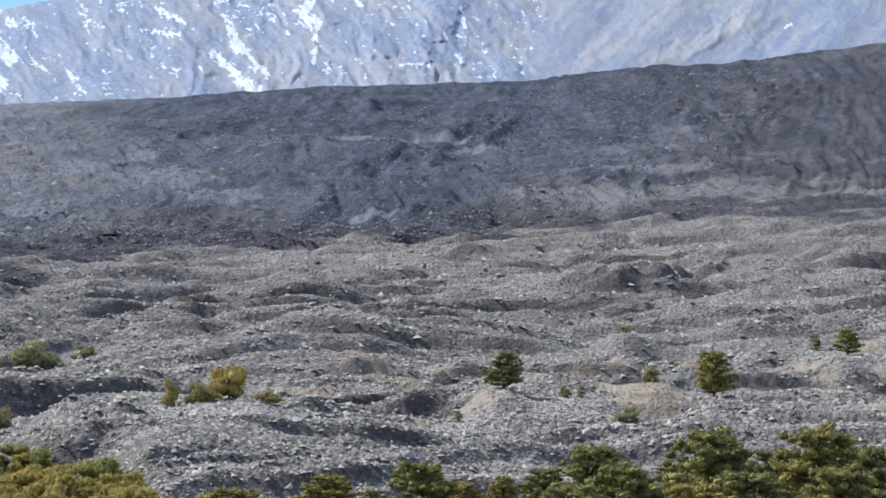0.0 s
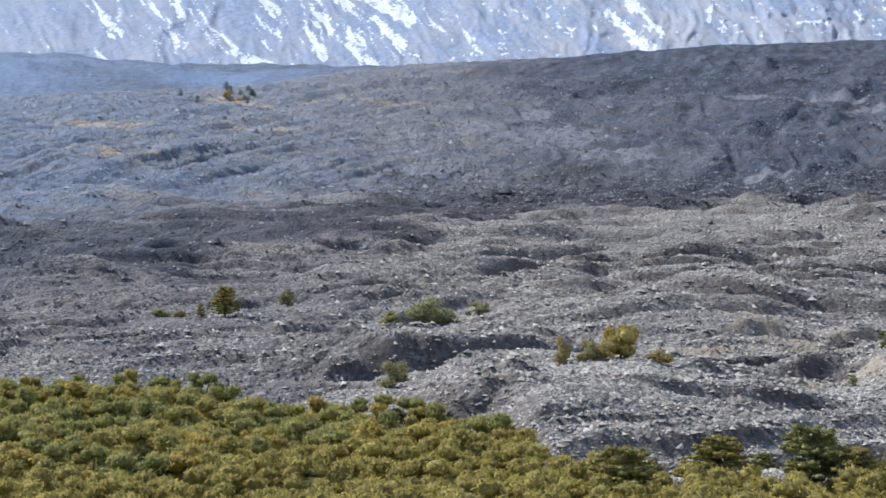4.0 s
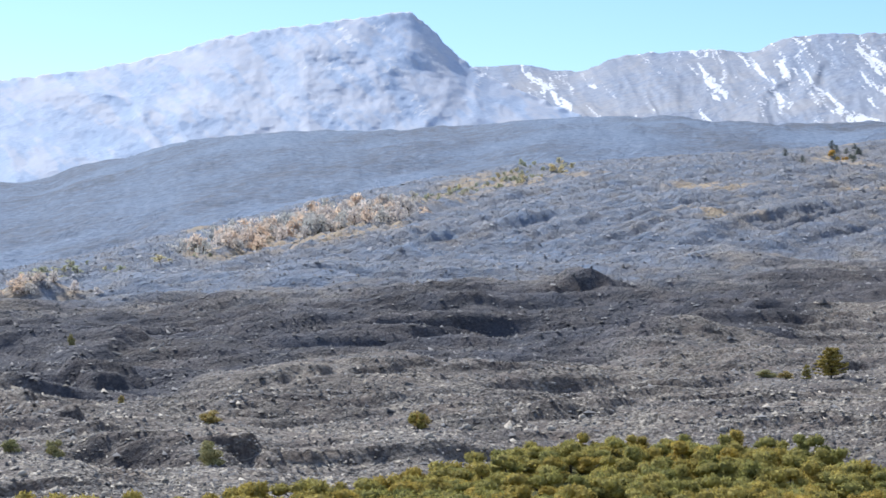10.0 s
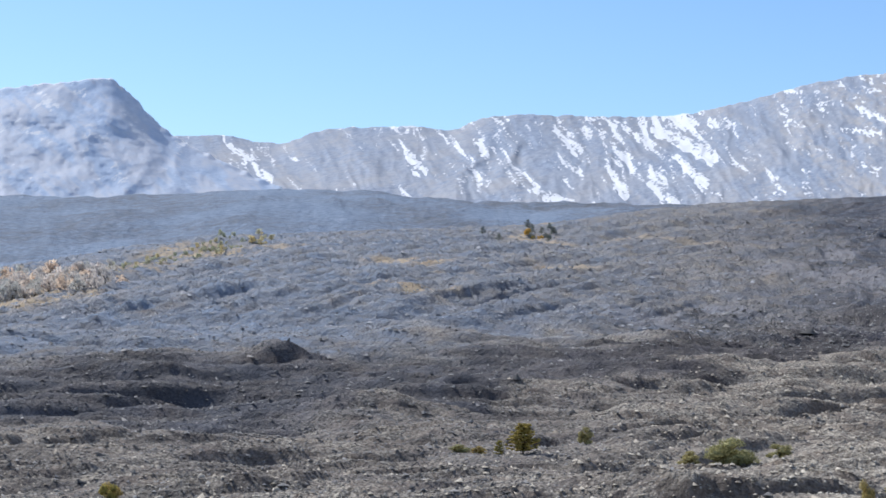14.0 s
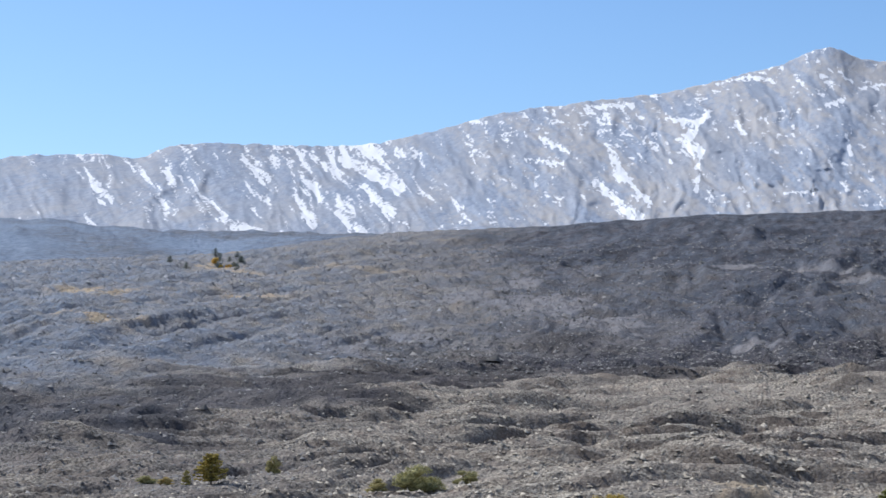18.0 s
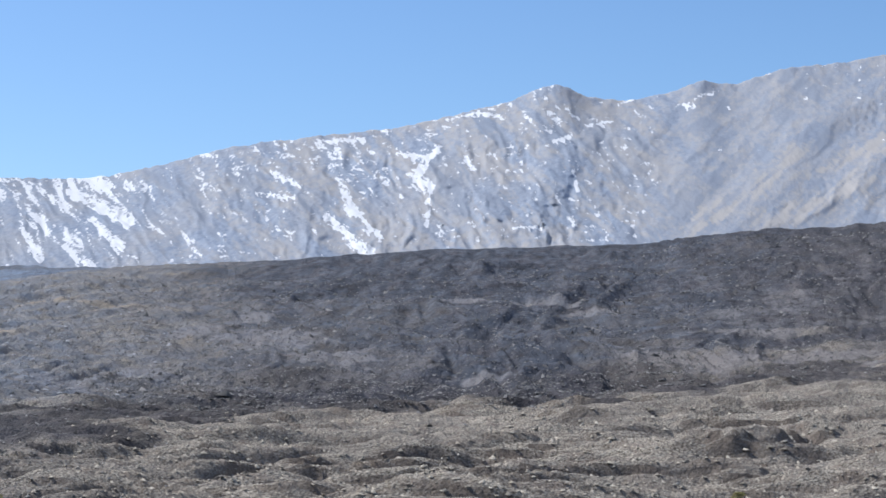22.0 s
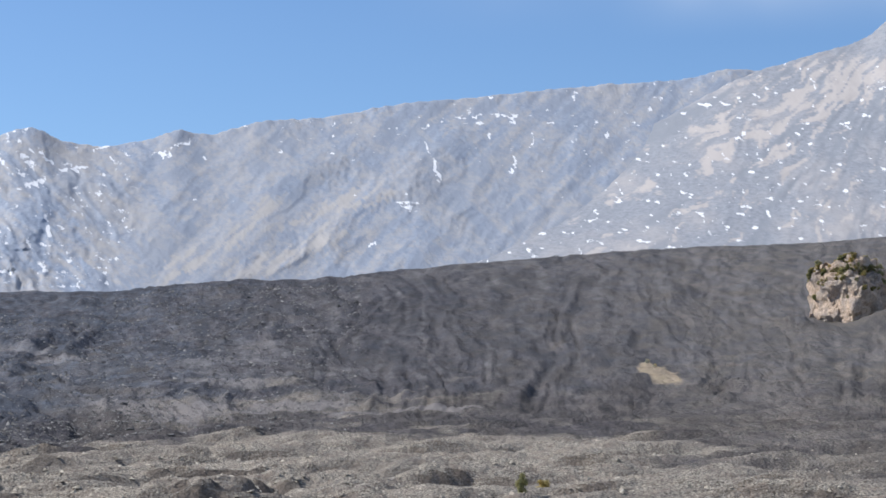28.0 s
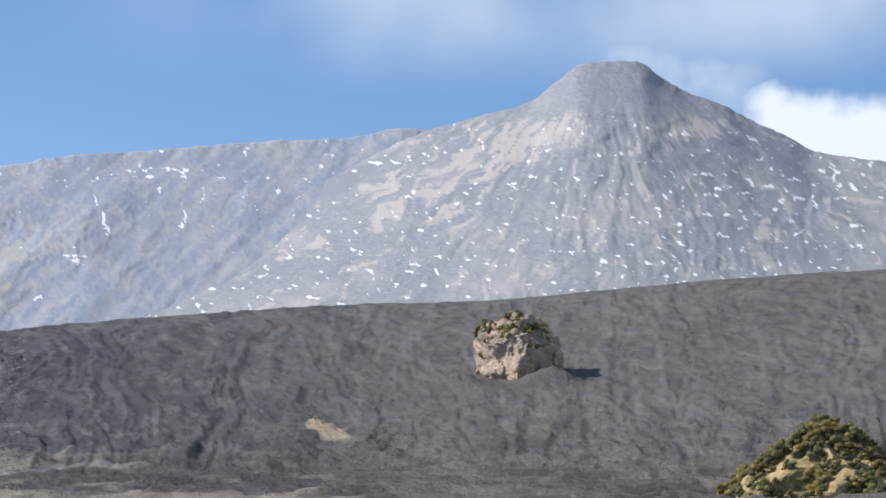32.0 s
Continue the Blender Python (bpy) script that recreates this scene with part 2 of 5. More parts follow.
    for b0, r0, b1, r1, hh in FRONTS_EAST + FRONTS_WEST:
        x0, y0 = r0 * math.sin(radians(b0)), r0 * math.cos(radians(b0))
        dx, dy = r1 * math.sin(radians(b1)) - x0, r1 * math.cos(radians(b1)) - y0
        size = math.hypot(dx, dy)
        along = ((wx - x0) * dx + (wy - y0) * dy) / size ** 2
        out = ((wy - y0) * dx - (wx - x0) * dy) / size + 5.0 * fine
        z = z + 0.75 * hh * step(out, -0.009 * r0, 0.009 * r0) * np.exp(-np.maximum(out, 0) / (0.22 * r0)) * step(along, -0.12, 0.12) * (1 - step(along, 0.88, 1.12))
    for bb, rr, hh, rx, ry in HILLOCKS:
        z = z + hh * bump(x, y, rr * math.sin(radians(bb)), rr * math.cos(radians(bb)), rx, ry, bb)
    # pockets of soil in which the single plants of the lava stand: level ground of a given height
    for bb, rr, level in SOIL_POCKETS:
        if np.size(z) > 1 or abs(float(b) - bb) < 6:
            at = rr - 5
            w = np.minimum(1.25 * bump(x, y, at * math.sin(radians(bb)), at * math.cos(radians(bb)), 6.5, 13, -bb), 1.0)
            z = z * (1 - w) + w * (level + 0.12 * clods)
    return z


# bearing, range and height
SOIL_POCKETS = ((7.25, 284, -21.0), (1.63, 265, -18.0), (3.71, 266, -19.9), (9.93, 356, -18.5), (10.77, 344, -18.5), (0.39, 248, -21.2), (-16.41, 360, -19.3), (-17.06, 356, -19.5), (5.55, 282, -18.8),
                (3.25, 266, -19.7), (4.88, 241, -20.6), (-6.67, 238, -18.6), (-7.35, 238, -18.5), (-4.72, 242, -19.3), (4.85, 409, -17.8), (-27.41, 271, -20.6), (-14.75, 382, -18.6), (-11.94, 246, -21.5),
                (-10.89, 362, -21.0), (-12.02, 349, -20.0), (-9.62, 380, -20.3), (-32.99, 284, -21.0), (-32.97, 235, -21.9), (-37.09, 235, -21.1), (-38.26, 240, -20.6), (-18.11, 368, -19.8), (-17.59, 356, -19.3),
                (-35.35, 331, -21.2), (-36.65, 428, -15.7), (13.29, 577, -10.1), (13.85, 625, -9.9), (-6.30, 239, -18.4), (-5.77, 242, -17.7), (-27.47, 270, -20.9))
# steep fronts of single flows, facing the viewpoint: bearing and range of both ends, height
FRONTS_EAST = ((-3.0, 318, 1.3, 341, 2.2), (-8.2, 221, -4.0, 252, 2.6), (-1.8, 260, 3.1, 251, 1.8), (-11.8, 266, -8.1, 282, 3.0), (6.9, 350, 11.7, 329, 1.6),
               (3.9, 252, 6.3, 260, 1.8), (-0.1, 604, 3.4, 618, 4.5), (3.4, 557, 5.4, 544, 4.5), (7.8, 560, 10.2, 564, 4.5), (-0.2, 713, 3.3, 725, 4.0),
               (-10.3, 701, -5.4, 766, 3.5), (4.2, 476, 7.8, 492, 2.2), (-4.0, 406, -0.4, 374, 1.6), (-10.4, 600, -6.0, 664, 3.0))
FRONTS_WEST = ((-15.3, 276, -8.3, 221, 3.2), (-19.4, 398, -14.1, 383, 2.6), (-16.5, 344, -14.3, 341, 1.8), (-21.4, 466, -18.2, 461, 2.6), (-15.3, 530, -12.3, 596, 3.5),
               (-35.8, 374, -34.0, 384, 4.5), (-31.5, 372, -26.6, 406, 3.0), (-37.0, 418, -34.0, 436, 3.5), (-32.1, 239, -30.1, 260, 4.0), (-25.0, 292, -21.9, 300, 2.0),
               (-19.1, 383, -16.0, 390, 2.4), (-30.1, 509, -25.0, 532, 1.6), (-38.5, 526, -34.6, 539, 3.0), (-38.5, 286, -36.6, 287, 2.5))
HILLOCKS = ((-2.0, 1600, 9.0, 9, 22), (20.6, 1240, 6.0, 9, 20), (22.95, 1226, 9.0, 14, 18), (-23.1, 640, 6.0, 13, 9), (-2.6, 850, 3.0, 14, 16), (-30.3, 520, 2.0, 26, 16), (-27.0, 600, 2.5, 24, 15), (-37.6, 690, 6.0, 17, 14))

# ---- materials ----
def material(name, build, rough=0.9, spec=0.2):
    m = bpy.data.materials.new(name)
    m.use_nodes = True
    t = m.node_tree
    bsdf = t.nodes["Principled BSDF"]
    bsdf.inputs["Roughness"].default_value = rough
    bsdf.inputs["Specular IOR Level"].default_value = spec
    build(t, bsdf)
    return m


def node(t, kind, **values):
    n = t.nodes.new("ShaderNode" + kind)
    for k, v in values.items():
        n.inputs[k.replace("_", " ")].default_value = v
    return n


def tex_noise(t, scale, detail=4.0, rough=0.55, coord=None, stretch=None):
    n = node(t, "TexNoise", Scale=scale, Detail=detail, Roughness=rough)
    if coord is None:
        coord = t.nodes.new("ShaderNodeNewGeometry").outputs["Position"]
    if stretch:
        mp = node(t, "Mapping", Scale=stretch)
        t.links.new(coord, mp.inputs["Vector"])
        coord = mp.outputs[0]
    t.links.new(coord, n.inputs["Vector"])
    return n.outputs["Fac"]


def ramp(t, fac, stops):
    n = t.nodes.new("ShaderNodeValToRGB")
    e = n.color_ramp.elements
    while len(e) < len(stops):
        e.new(0.5)
    for el, (p, c) in zip(e, stops):
        el.position = p
        el.color = (*c, 1) if len(c) == 3 else c
    t.links.new(fac, n.inputs[0])
    return n.outputs[0]


def mix(t, fac, a, b, blend="MIX"):
    n = t.nodes.new("ShaderNodeMix")
    n.data_type, n.blend_type = "RGBA", blend
    for sock, v in ((n.inputs["Factor"], fac), (n.inputs["A"], a), (n.inputs["B"], b)):
        if hasattr(v, "links"):
            t.links.new(v, sock)
        else:
            sock.default_value = v if isinstance(v, (int, float)) else (*v, 1)
    return n.outputs["Result"]


def math_node(t, op, a, b=0.0):
    n = t.nodes.new("ShaderNodeMath")
    n.operation = op
    for sock, v in zip(n.inputs, (a, b)):
        if hasattr(v, "links"):
            t.links.new(v, sock)
        else:
            sock.default_value = v
    return n.outputs[0]


def attribute(t, name):
    n = t.nodes.new("ShaderNodeAttribute")
    n.attribute_name = name
    return n.outputs["Fac"]


def relief(t, bsdf, height, strength, distance):
    n = node(t, "Bump", Strength=strength, Distance=distance)
    t.links.new(height, n.inputs["Height"])
    t.links.new(n.outputs[0], bsdf.inputs["Normal"])


def crisp(t, name, patch, amount):
    """A mask broken up by a patchy noise where it is partial."""
    a = attribute(t, name)
    edge = math_node(t, "MULTIPLY", math_node(t, "MULTIPLY", a, math_node(t, "SUBTRACT", 1.0, a)), 4.0)
    n = t.nodes.new("ShaderNodeMath")
    n.operation, n.use_clamp = "ADD", True
    t.links.new(a, n.inputs[0])
    t.links.new(math_node(t, "MULTIPLY", math_node(t, "MULTIPLY", patch, amount), edge), n.inputs[1])
    return n.outputs[0]


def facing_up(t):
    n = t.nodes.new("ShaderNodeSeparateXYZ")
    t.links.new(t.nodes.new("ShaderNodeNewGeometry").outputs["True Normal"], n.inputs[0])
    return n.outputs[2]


def lava_ground(t, bsdf):
    fine, mid, broad = tex_noise(t, 1.5, 4, 0.7), tex_noise(t, 0.16, 5, 0.6), tex_noise(t, 0.021, 4, 0.55)
    old = ramp(t, fine, ((0.38, (0.09, 0.077, 0.061)), (0.5, (0.308, 0.275, 0.226)), (0.62, (0.56, 0.508, 0.422))))
    old = mix(t, ramp(t, mid, ((0.45, (0, 0, 0)), (0.68, (0.7, 0.7, 0.7)))), old, (0.21, 0.165, 0.135))
    old = mix(t, ramp(t, broad, ((0.4, (0, 0, 0)), (0.65, (0.5, 0.5, 0.5)))), old, (0.27, 0.24, 0.205))
    # steep fronts: brown soil, deepened by shade put into the colour
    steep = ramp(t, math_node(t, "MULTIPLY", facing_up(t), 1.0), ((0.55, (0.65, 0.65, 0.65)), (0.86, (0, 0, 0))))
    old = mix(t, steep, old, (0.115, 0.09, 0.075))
    fresh = ramp(t, fine, ((0.34, (0.034, 0.032, 0.037)), (0.52, (0.072, 0.068, 0.076)), (0.7, (0.135, 0.126, 0.136))))
    fresh = mix(t, ramp(t, mid, ((0.45, (0, 0, 0)), (0.7, (0.75, 0.75, 0.75)))), fresh, (0.128, 0.115, 0.114))
    clots = tex_noise(t, 0.06, 7, 0.7, stretch=(1.0, 0.14, 0.4))
    fresh = mix(t, ramp(t, clots, ((0.46, (0.75, 0.75, 0.75)), (0.56, (0, 0, 0)))), fresh, (0.034, 0.033, 0.038))
    fresh = mix(t, ramp(t, clots, ((0.58, (0, 0, 0)), (0.68, (0.6, 0.6, 0.6)))), fresh, (0.15, 0.135, 0.13))
    grass = ramp(t, mid, ((0.3, (0.29, 0.225, 0.15)), (0.5, (0.44, 0.355, 0.255)), (0.7, (0.36, 0.3, 0.19))))
    pale = ramp(t, fine, ((0.3, (0.16, 0.147, 0.143)), (0.7, (0.27, 0.247, 0.235))))
    turf = ramp(t, mid, ((0.35, (0.055, 0.06, 0.025)), (0.65, (0.12, 0.115, 0.045))))
    patch = math_node(t, "SUBTRACT", tex_noise(t, 0.11, 6, 0.68, stretch=(0.6, 0.35, 1.0)), 0.5)
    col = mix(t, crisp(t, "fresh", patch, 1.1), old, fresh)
    col = mix(t, crisp(t, "pale", patch, 2.6), col, pale)
    # blue-grey of distance haze, mixed into the far ground's colour
    col = mix(t, crisp(t, "ash_haze", patch, 1.7), col, ramp(t, mid, ((0.3, (0.135, 0.183, 0.255)), (0.7, (0.27, 0.325, 0.41)))))
    col = mix(t, crisp(t, "grass", patch, 2.0), col, grass)
    col = mix(t, attribute(t, "turf"), col, turf)
    t.links.new(col, bsdf.inputs["Base Color"])
    rubbly = math_node(t, "MULTIPLY", tex_noise(t, 0.13, 7, 0.68, stretch=(0.8, 0.35, 1.0)), 11.0)
    relief(t, bsdf, math_node(t, "ADD", rubbly, math_node(t, "ADD", fine, math_node(t, "MULTIPLY", mid, 2.0))), 0.9, 0.5)


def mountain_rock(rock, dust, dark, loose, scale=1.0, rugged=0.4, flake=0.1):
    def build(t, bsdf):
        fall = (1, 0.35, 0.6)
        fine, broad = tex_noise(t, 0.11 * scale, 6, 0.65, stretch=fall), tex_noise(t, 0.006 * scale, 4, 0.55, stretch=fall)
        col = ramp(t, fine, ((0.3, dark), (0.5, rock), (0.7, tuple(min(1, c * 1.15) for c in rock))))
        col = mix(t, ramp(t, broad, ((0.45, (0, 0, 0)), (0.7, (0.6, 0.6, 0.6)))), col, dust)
        col = mix(t, attribute(t, "scree"), col, loose)
        col = mix(t, crisp(t, "ochre", math_node(t, "SUBTRACT", tex_noise(t, 0.06, 6, 0.7, stretch=fall), 0.5), 2.6), col, dust)
        drift = tex_noise(t, flake, 6, 0.66, stretch=(1, 0.2, 0.45))
        cover = math_node(t, "ADD", attribute(t, "snow"), math_node(t, "MULTIPLY", math_node(t, "SUBTRACT", drift, 0.5), 1.0))
        col = mix(t, ramp(t, cover, ((0.48, (0, 0, 0)), (0.57, (1, 1, 1)))), col, (0.72, 0.73, 0.75))
        t.links.new(col, bsdf.inputs["Base Color"])
        relief(t, bsdf, fine, rugged, 9.0)
    return build


def foliage(dark, light, tip, grain=4.0, thin=0.25):
    def build(t, bsdf):
        g = t.nodes.new("ShaderNodeNewGeometry")
        o = t.nodes.new("ShaderNodeObjectInfo")
        col = ramp(t, g.outputs["Random Per Island"], ((0.0, dark), (0.55, light), (1.0, tip)))
        tint = ramp(t, o.outputs["Random"], ((0.0, (0.76, 0.84, 0.85)), (0.5, (1, 1, 1)), (1.0, (1.22, 1.05, 0.84))))
        col = mix(t, 1.0, col, tint, "MULTIPLY")
        sprig = tex_noise(t, grain, 3, 0.7)
        col = mix(t, 1.0, col, ramp(t, sprig, ((0.3, (0.55, 0.55, 0.55)), (0.5, (1, 1, 1)), (0.7, (1.35, 1.35, 1.3)))), "MULTIPLY")
        t.links.new(col, bsdf.inputs["Base Color"])
        tr = t.nodes.new("ShaderNodeBsdfTranslucent")
        ad = t.nodes.new("ShaderNodeMixShader")
        ad.inputs[0].default_value = thin
        t.links.new(col, tr.inputs[0])
        t.links.new(bsdf.outputs[0], ad.inputs[1])
        t.links.new(tr.outputs[0], ad.inputs[2])
        t.links.new(ad.outputs[0], t.nodes["Material Output"].inputs[0])
    return build


def bark(t, bsdf):
    col = ramp(t, tex_noise(t, 6, 4, 0.6, stretch=(1, 1, 0.2)), ((0.3, (0.05, 0.04, 0.03)), (0.7, (0.16, 0.13, 0.10))))
    t.links.new(col, bsdf.inputs["Base Color"])


def crag_rock(t, bsdf):
    fine, broad = tex_noise(t, 0.6, 6, 0.68), tex_noise(t, 0.07, 4, 0.6)
    col = ramp(t, fine, ((0.3, (0.26, 0.195, 0.15)), (0.5, (0.58, 0.44, 0.33)), (0.7, (0.76, 0.61, 0.47))))
    col = mix(t, ramp(t, broad, ((0.42, (0, 0, 0)), (0.6, (0.7, 0.7, 0.7)))), col, (0.34, 0.31, 0.29))
    t.links.new(col, bsdf.inputs["Base Color"])
    relief(t, bsdf, fine, 1.0, 2.0)


def knoll_soil(t, bsdf):
    fine, broad = tex_noise(t, 0.9, 5, 0.65), tex_noise(t, 0.11, 4, 0.6)
    col = ramp(t, fine, ((0.3, (0.23, 0.165, 0.08)), (0.5, (0.45, 0.335, 0.18)), (0.7, (0.58, 0.45, 0.27))))
    col = mix(t, ramp(t, broad, ((0.45, (0, 0, 0)), (0.6, (0.85, 0.85, 0.85)))), col, (0.17, 0.17, 0.07))
    t.links.new(col, bsdf.inputs["Base Color"])
    relief(t, bsdf, fine, 0.9, 0.8)


def boulder_rock(t, bsdf):
    o = t.nodes.new("ShaderNodeNewGeometry").outputs["Random Per Island"]
    fine, mid, broad = tex_noise(t, 2.0, 4, 0.65), tex_noise(t, 0.16, 5, 0.6), tex_noise(t, 0.021, 4, 0.55)
    col = ramp(t, fine, ((0.34, (0.25, 0.222, 0.178)), (0.5, (0.43, 0.39, 0.323)), (0.66, (0.59, 0.543, 0.458))))
    col = mix(t, ramp(t, mid, ((0.45, (0, 0, 0)), (0.68, (0.6, 0.6, 0.6)))), col, (0.32, 0.265, 0.21))
    col = mix(t, ramp(t, broad, ((0.4, (0, 0, 0)), (0.65, (0.5, 0.5, 0.5)))), col, (0.37, 0.33, 0.275))
    col = mix(t, 1.0, col, ramp(t, o, ((0.0, (0.5, 0.5, 0.5)), (0.6, (1, 1, 1)), (1.0, (1.14, 1.14, 1.14)))), "MULTIPLY")
    t.links.new(col, bsdf.inputs["Base Color"])


def fresh_boulder(t, bsdf):
    o = t.nodes.new("ShaderNodeNewGeometry").outputs["Random Per Island"]
    t.links.new(ramp(t, o, ((0.0, (0.075, 0.073, 0.073)), (0.6, (0.15, 0.146, 0.143)), (1.0, (0.27, 0.262, 0.254)))), bsdf.inputs["Base Color"])


def old_slope_boulder(t, bsdf):
    o = t.nodes.new("ShaderNodeNewGeometry").outputs["Random Per Island"]
    # block greys are lifted and blued for the haze on this slope
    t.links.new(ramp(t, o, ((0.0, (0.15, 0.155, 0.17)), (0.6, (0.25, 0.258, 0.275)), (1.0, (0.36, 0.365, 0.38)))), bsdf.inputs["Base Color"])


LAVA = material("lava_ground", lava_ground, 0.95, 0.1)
# wall and cone colours hold a blue-grey tint for distance haze
HAZED_WALL_ROCK = material("hazed_wall_rock", mountain_rock((0.285, 0.327, 0.4), (0.405, 0.385, 0.37), (0.195, 0.235, 0.315), (0.25, 0.28, 0.335), 1.0, 0.28, 0.16), 0.95, 0.1)
# the spur's rock is paled and blued to stand for distance haze
HAZED_SPUR_ROCK = material("hazed_spur_rock", mountain_rock((0.44, 0.52, 0.64), (0.57, 0.585, 0.63), (0.34, 0.435, 0.585), (0.41, 0.5, 0.63), 1.6, 0.15), 0.95, 0.1)
HAZED_CONE_ROCK = material("hazed_cone_ash", mountain_rock((0.262, 0.276, 0.305), (0.42, 0.39, 0.375), (0.2, 0.215, 0.25), (0.228, 0.245, 0.275), 1.4, 0.22), 0.95, 0.1)
BROOM = material("broom_leaves", foliage((0.29, 0.255, 0.085), (0.38, 0.335, 0.1), (0.46, 0.4, 0.12), 1.6, 0.4))
PINE = material("pine_needles", foliage((0.15, 0.142, 0.045), (0.29, 0.265, 0.085), (0.45, 0.39, 0.13)))
GOLD = material("gold_leaves", foliage((0.42, 0.28, 0.07), (0.62, 0.42, 0.11), (0.72, 0.52, 0.17)))
OLIVE = material("olive_leaves", foliage((0.26, 0.235, 0.105), (0.38, 0.34, 0.155), (0.48, 0.425, 0.2)))
BARE = material("bare_twigs", foliage((0.54, 0.49, 0.46), (0.62, 0.565, 0.525), (0.7, 0.635, 0.585), 4.0, 0.6))
# far leaf colour is paled to stand for distance haze
HAZE_TREE = material("hazed_far_leaves", foliage((0.4, 0.41, 0.30), (0.5, 0.49, 0.35), (0.58, 0.55, 0.38), 4.0, 0.74))
SCRUB_LEAF = material("scrub_leaves", foliage((0.12, 0.122, 0.06), (0.22, 0.205, 0.09), (0.38, 0.31, 0.13), 1.5, 0.35))
# needles greyed in colour for the haze at the crest
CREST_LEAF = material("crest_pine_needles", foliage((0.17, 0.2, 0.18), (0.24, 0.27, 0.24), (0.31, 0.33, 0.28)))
STRAW = material("straw", foliage((0.22, 0.17, 0.07), (0.36, 0.29, 0.13), (0.45, 0.38, 0.2)))
BARK = material("bark", bark)
CRAG = material("crag_rock", crag_rock, 0.95, 0.1)
KNOLL = material("knoll_soil", knoll_soil, 0.95, 0.1)
BOULDER = material("lava_boulder", boulder_rock, 0.95, 0.1)
BOULDER_OLD = material("old_slope_boulder", old_slope_boulder, 0.95, 0.1)
BOULDER_DARK = material("fresh_boulder", fresh_boulder, 0.95, 0.1)

# ---- large structure ----
def mesh_from(name, verts, faces, mat, smooth=False):
    """A mesh from an array of points and an array of quads or triangles."""
    verts, faces = np.asarray(verts, np.float32), np.asarray(faces, np.int32)
    me = bpy.data.meshes.new(name)
    me.vertices.add(len(verts))
    me.vertices.foreach_set("co", verts.ravel())
    n = faces.shape[1]
    me.loops.add(faces.size)
    me.loops.foreach_set("vertex_index", faces.ravel())
    me.polygons.add(len(faces))
    me.polygons.foreach_set("loop_start", np.arange(0, faces.size, n, dtype=np.int32))
    if smooth:
        me.polygons.foreach_set("use_smooth", np.ones(len(faces), bool))
    me.update(calc_edges=True)
    me.materials.append(mat)
    return me


def grid_faces(rows, cols):
    i = np.arange(rows * cols).reshape(rows, cols)
    return np.stack([i[:-1, :-1], i[:-1, 1:], i[1:, 1:], i[1:, :-1]], -1).reshape(-1, 4)


def mask(me, name, values):
    a = me.attributes.new(name, "FLOAT", "POINT")
    a.data.foreach_set("value", np.clip(values, 0, 1).astype(np.float32).ravel())


def polar(bearing, rng, z):
    b = np.radians(bearing)
    return np.stack([rng * np.sin(b), rng * np.cos(b), z], -1).reshape(-1, 3)


# one sheet of ground all round the viewpoint, finest over the valley
# old pale ash left bare between the tongues of the slope: bearing, range, half width, half depth
PALE_PATCHES = ((-9.6, 1210, 24, 40), (-7.6, 1165, 36, 60), (-6.0, 1080, 26, 60), (-8.0, 1305, 16, 34), (-1.9, 1000, 16, 10), (-0.5, 1370, 42, 16), (-2.3, 1355, 20, 14), (1.0, 1330, 26, 18),
                (2.6, 1075, 22, 30), (4.2, 1040, 34, 40), (5.6, 1165, 30, 34), (7.0, 1050, 40, 26), (-13.5, 930, 24, 34), (-11.2, 975, 26, 26), (10.5, 1015, 44, 20))
bearings = np.concatenate([np.arange(-180, -42, 3.0), np.arange(-42, 34, 0.075), np.arange(34, 180, 3.0), [180.0]])
ranges = [0.01]
while ranges[-1] < 4850:
    q = ranges[-1]
    pace = 0.02 if q < 160 else 0.0032 if q < 620 else 0.0043 if q < 1050 else 0.006 if q < 2060 else 0.02
    ranges.append(q + (q * 0.2 + 1 if q < 100 else q * pace))
ranges = np.array(ranges)
B, R = np.meshgrid(bearings, ranges)
Z = ground_height(B, R)
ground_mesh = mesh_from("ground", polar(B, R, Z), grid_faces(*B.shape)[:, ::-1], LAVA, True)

X, Y = R * np.sin(np.radians(B)), R * np.cos(np.radians(B))
foot_b, crest_b = curve(B, FOOT_RANGE), curve(B, CREST_RANGE)
east = step(B, -13, -7)
ragged = 0.05 * fbm(X / 60, Y / 60, 4, 101)
slope_up = (R - foot_b) / (crest_b - foot_b)
fresh = step(R / foot_b + ragged, 0.985, 1.015) * (0.72 + 0.28 * east)
# the fresh tongue at the toe of the slope, older ash above and beside it
west_side = curve(R, ((860, -17), (920, -11), (985, -5.0), (1060, -3.4), (1210, -3.4), (1330, -3.0), (1500, -9)))
east_side = curve(R, ((860, 1.9), (940, 1.5), (1060, 0.5), (1210, -0.4), (1330, 0.6), (1500, 3.5)))
tongue = step(B + 45 * ragged, west_side - 0.9, west_side + 1.0) * (1 - step(B + 12 * ragged, east_side, east_side + 0.4)) * (1 - step(slope_up, 0.6, 0.8))
fresh = fresh * (0.86 + 0.14 * np.maximum(tongue, step(slope_up + ragged * 2, 0.35, 0.6)))
face_dark = (1 - 0.1 * step(B, 9, 14) - 0.16 * step(B, 15, 20)) * step(slope_up + 3.0 * ragged + 0.035 * np.clip(B - 9, 0, 12), 0.03, 0.2) * (0.96 + 0.06 * fbm(X / 80, Y / 110, 3, 105))
fresh = fresh + (face_dark - fresh) * step(B + 60 * ragged, 1.8, 3.2)
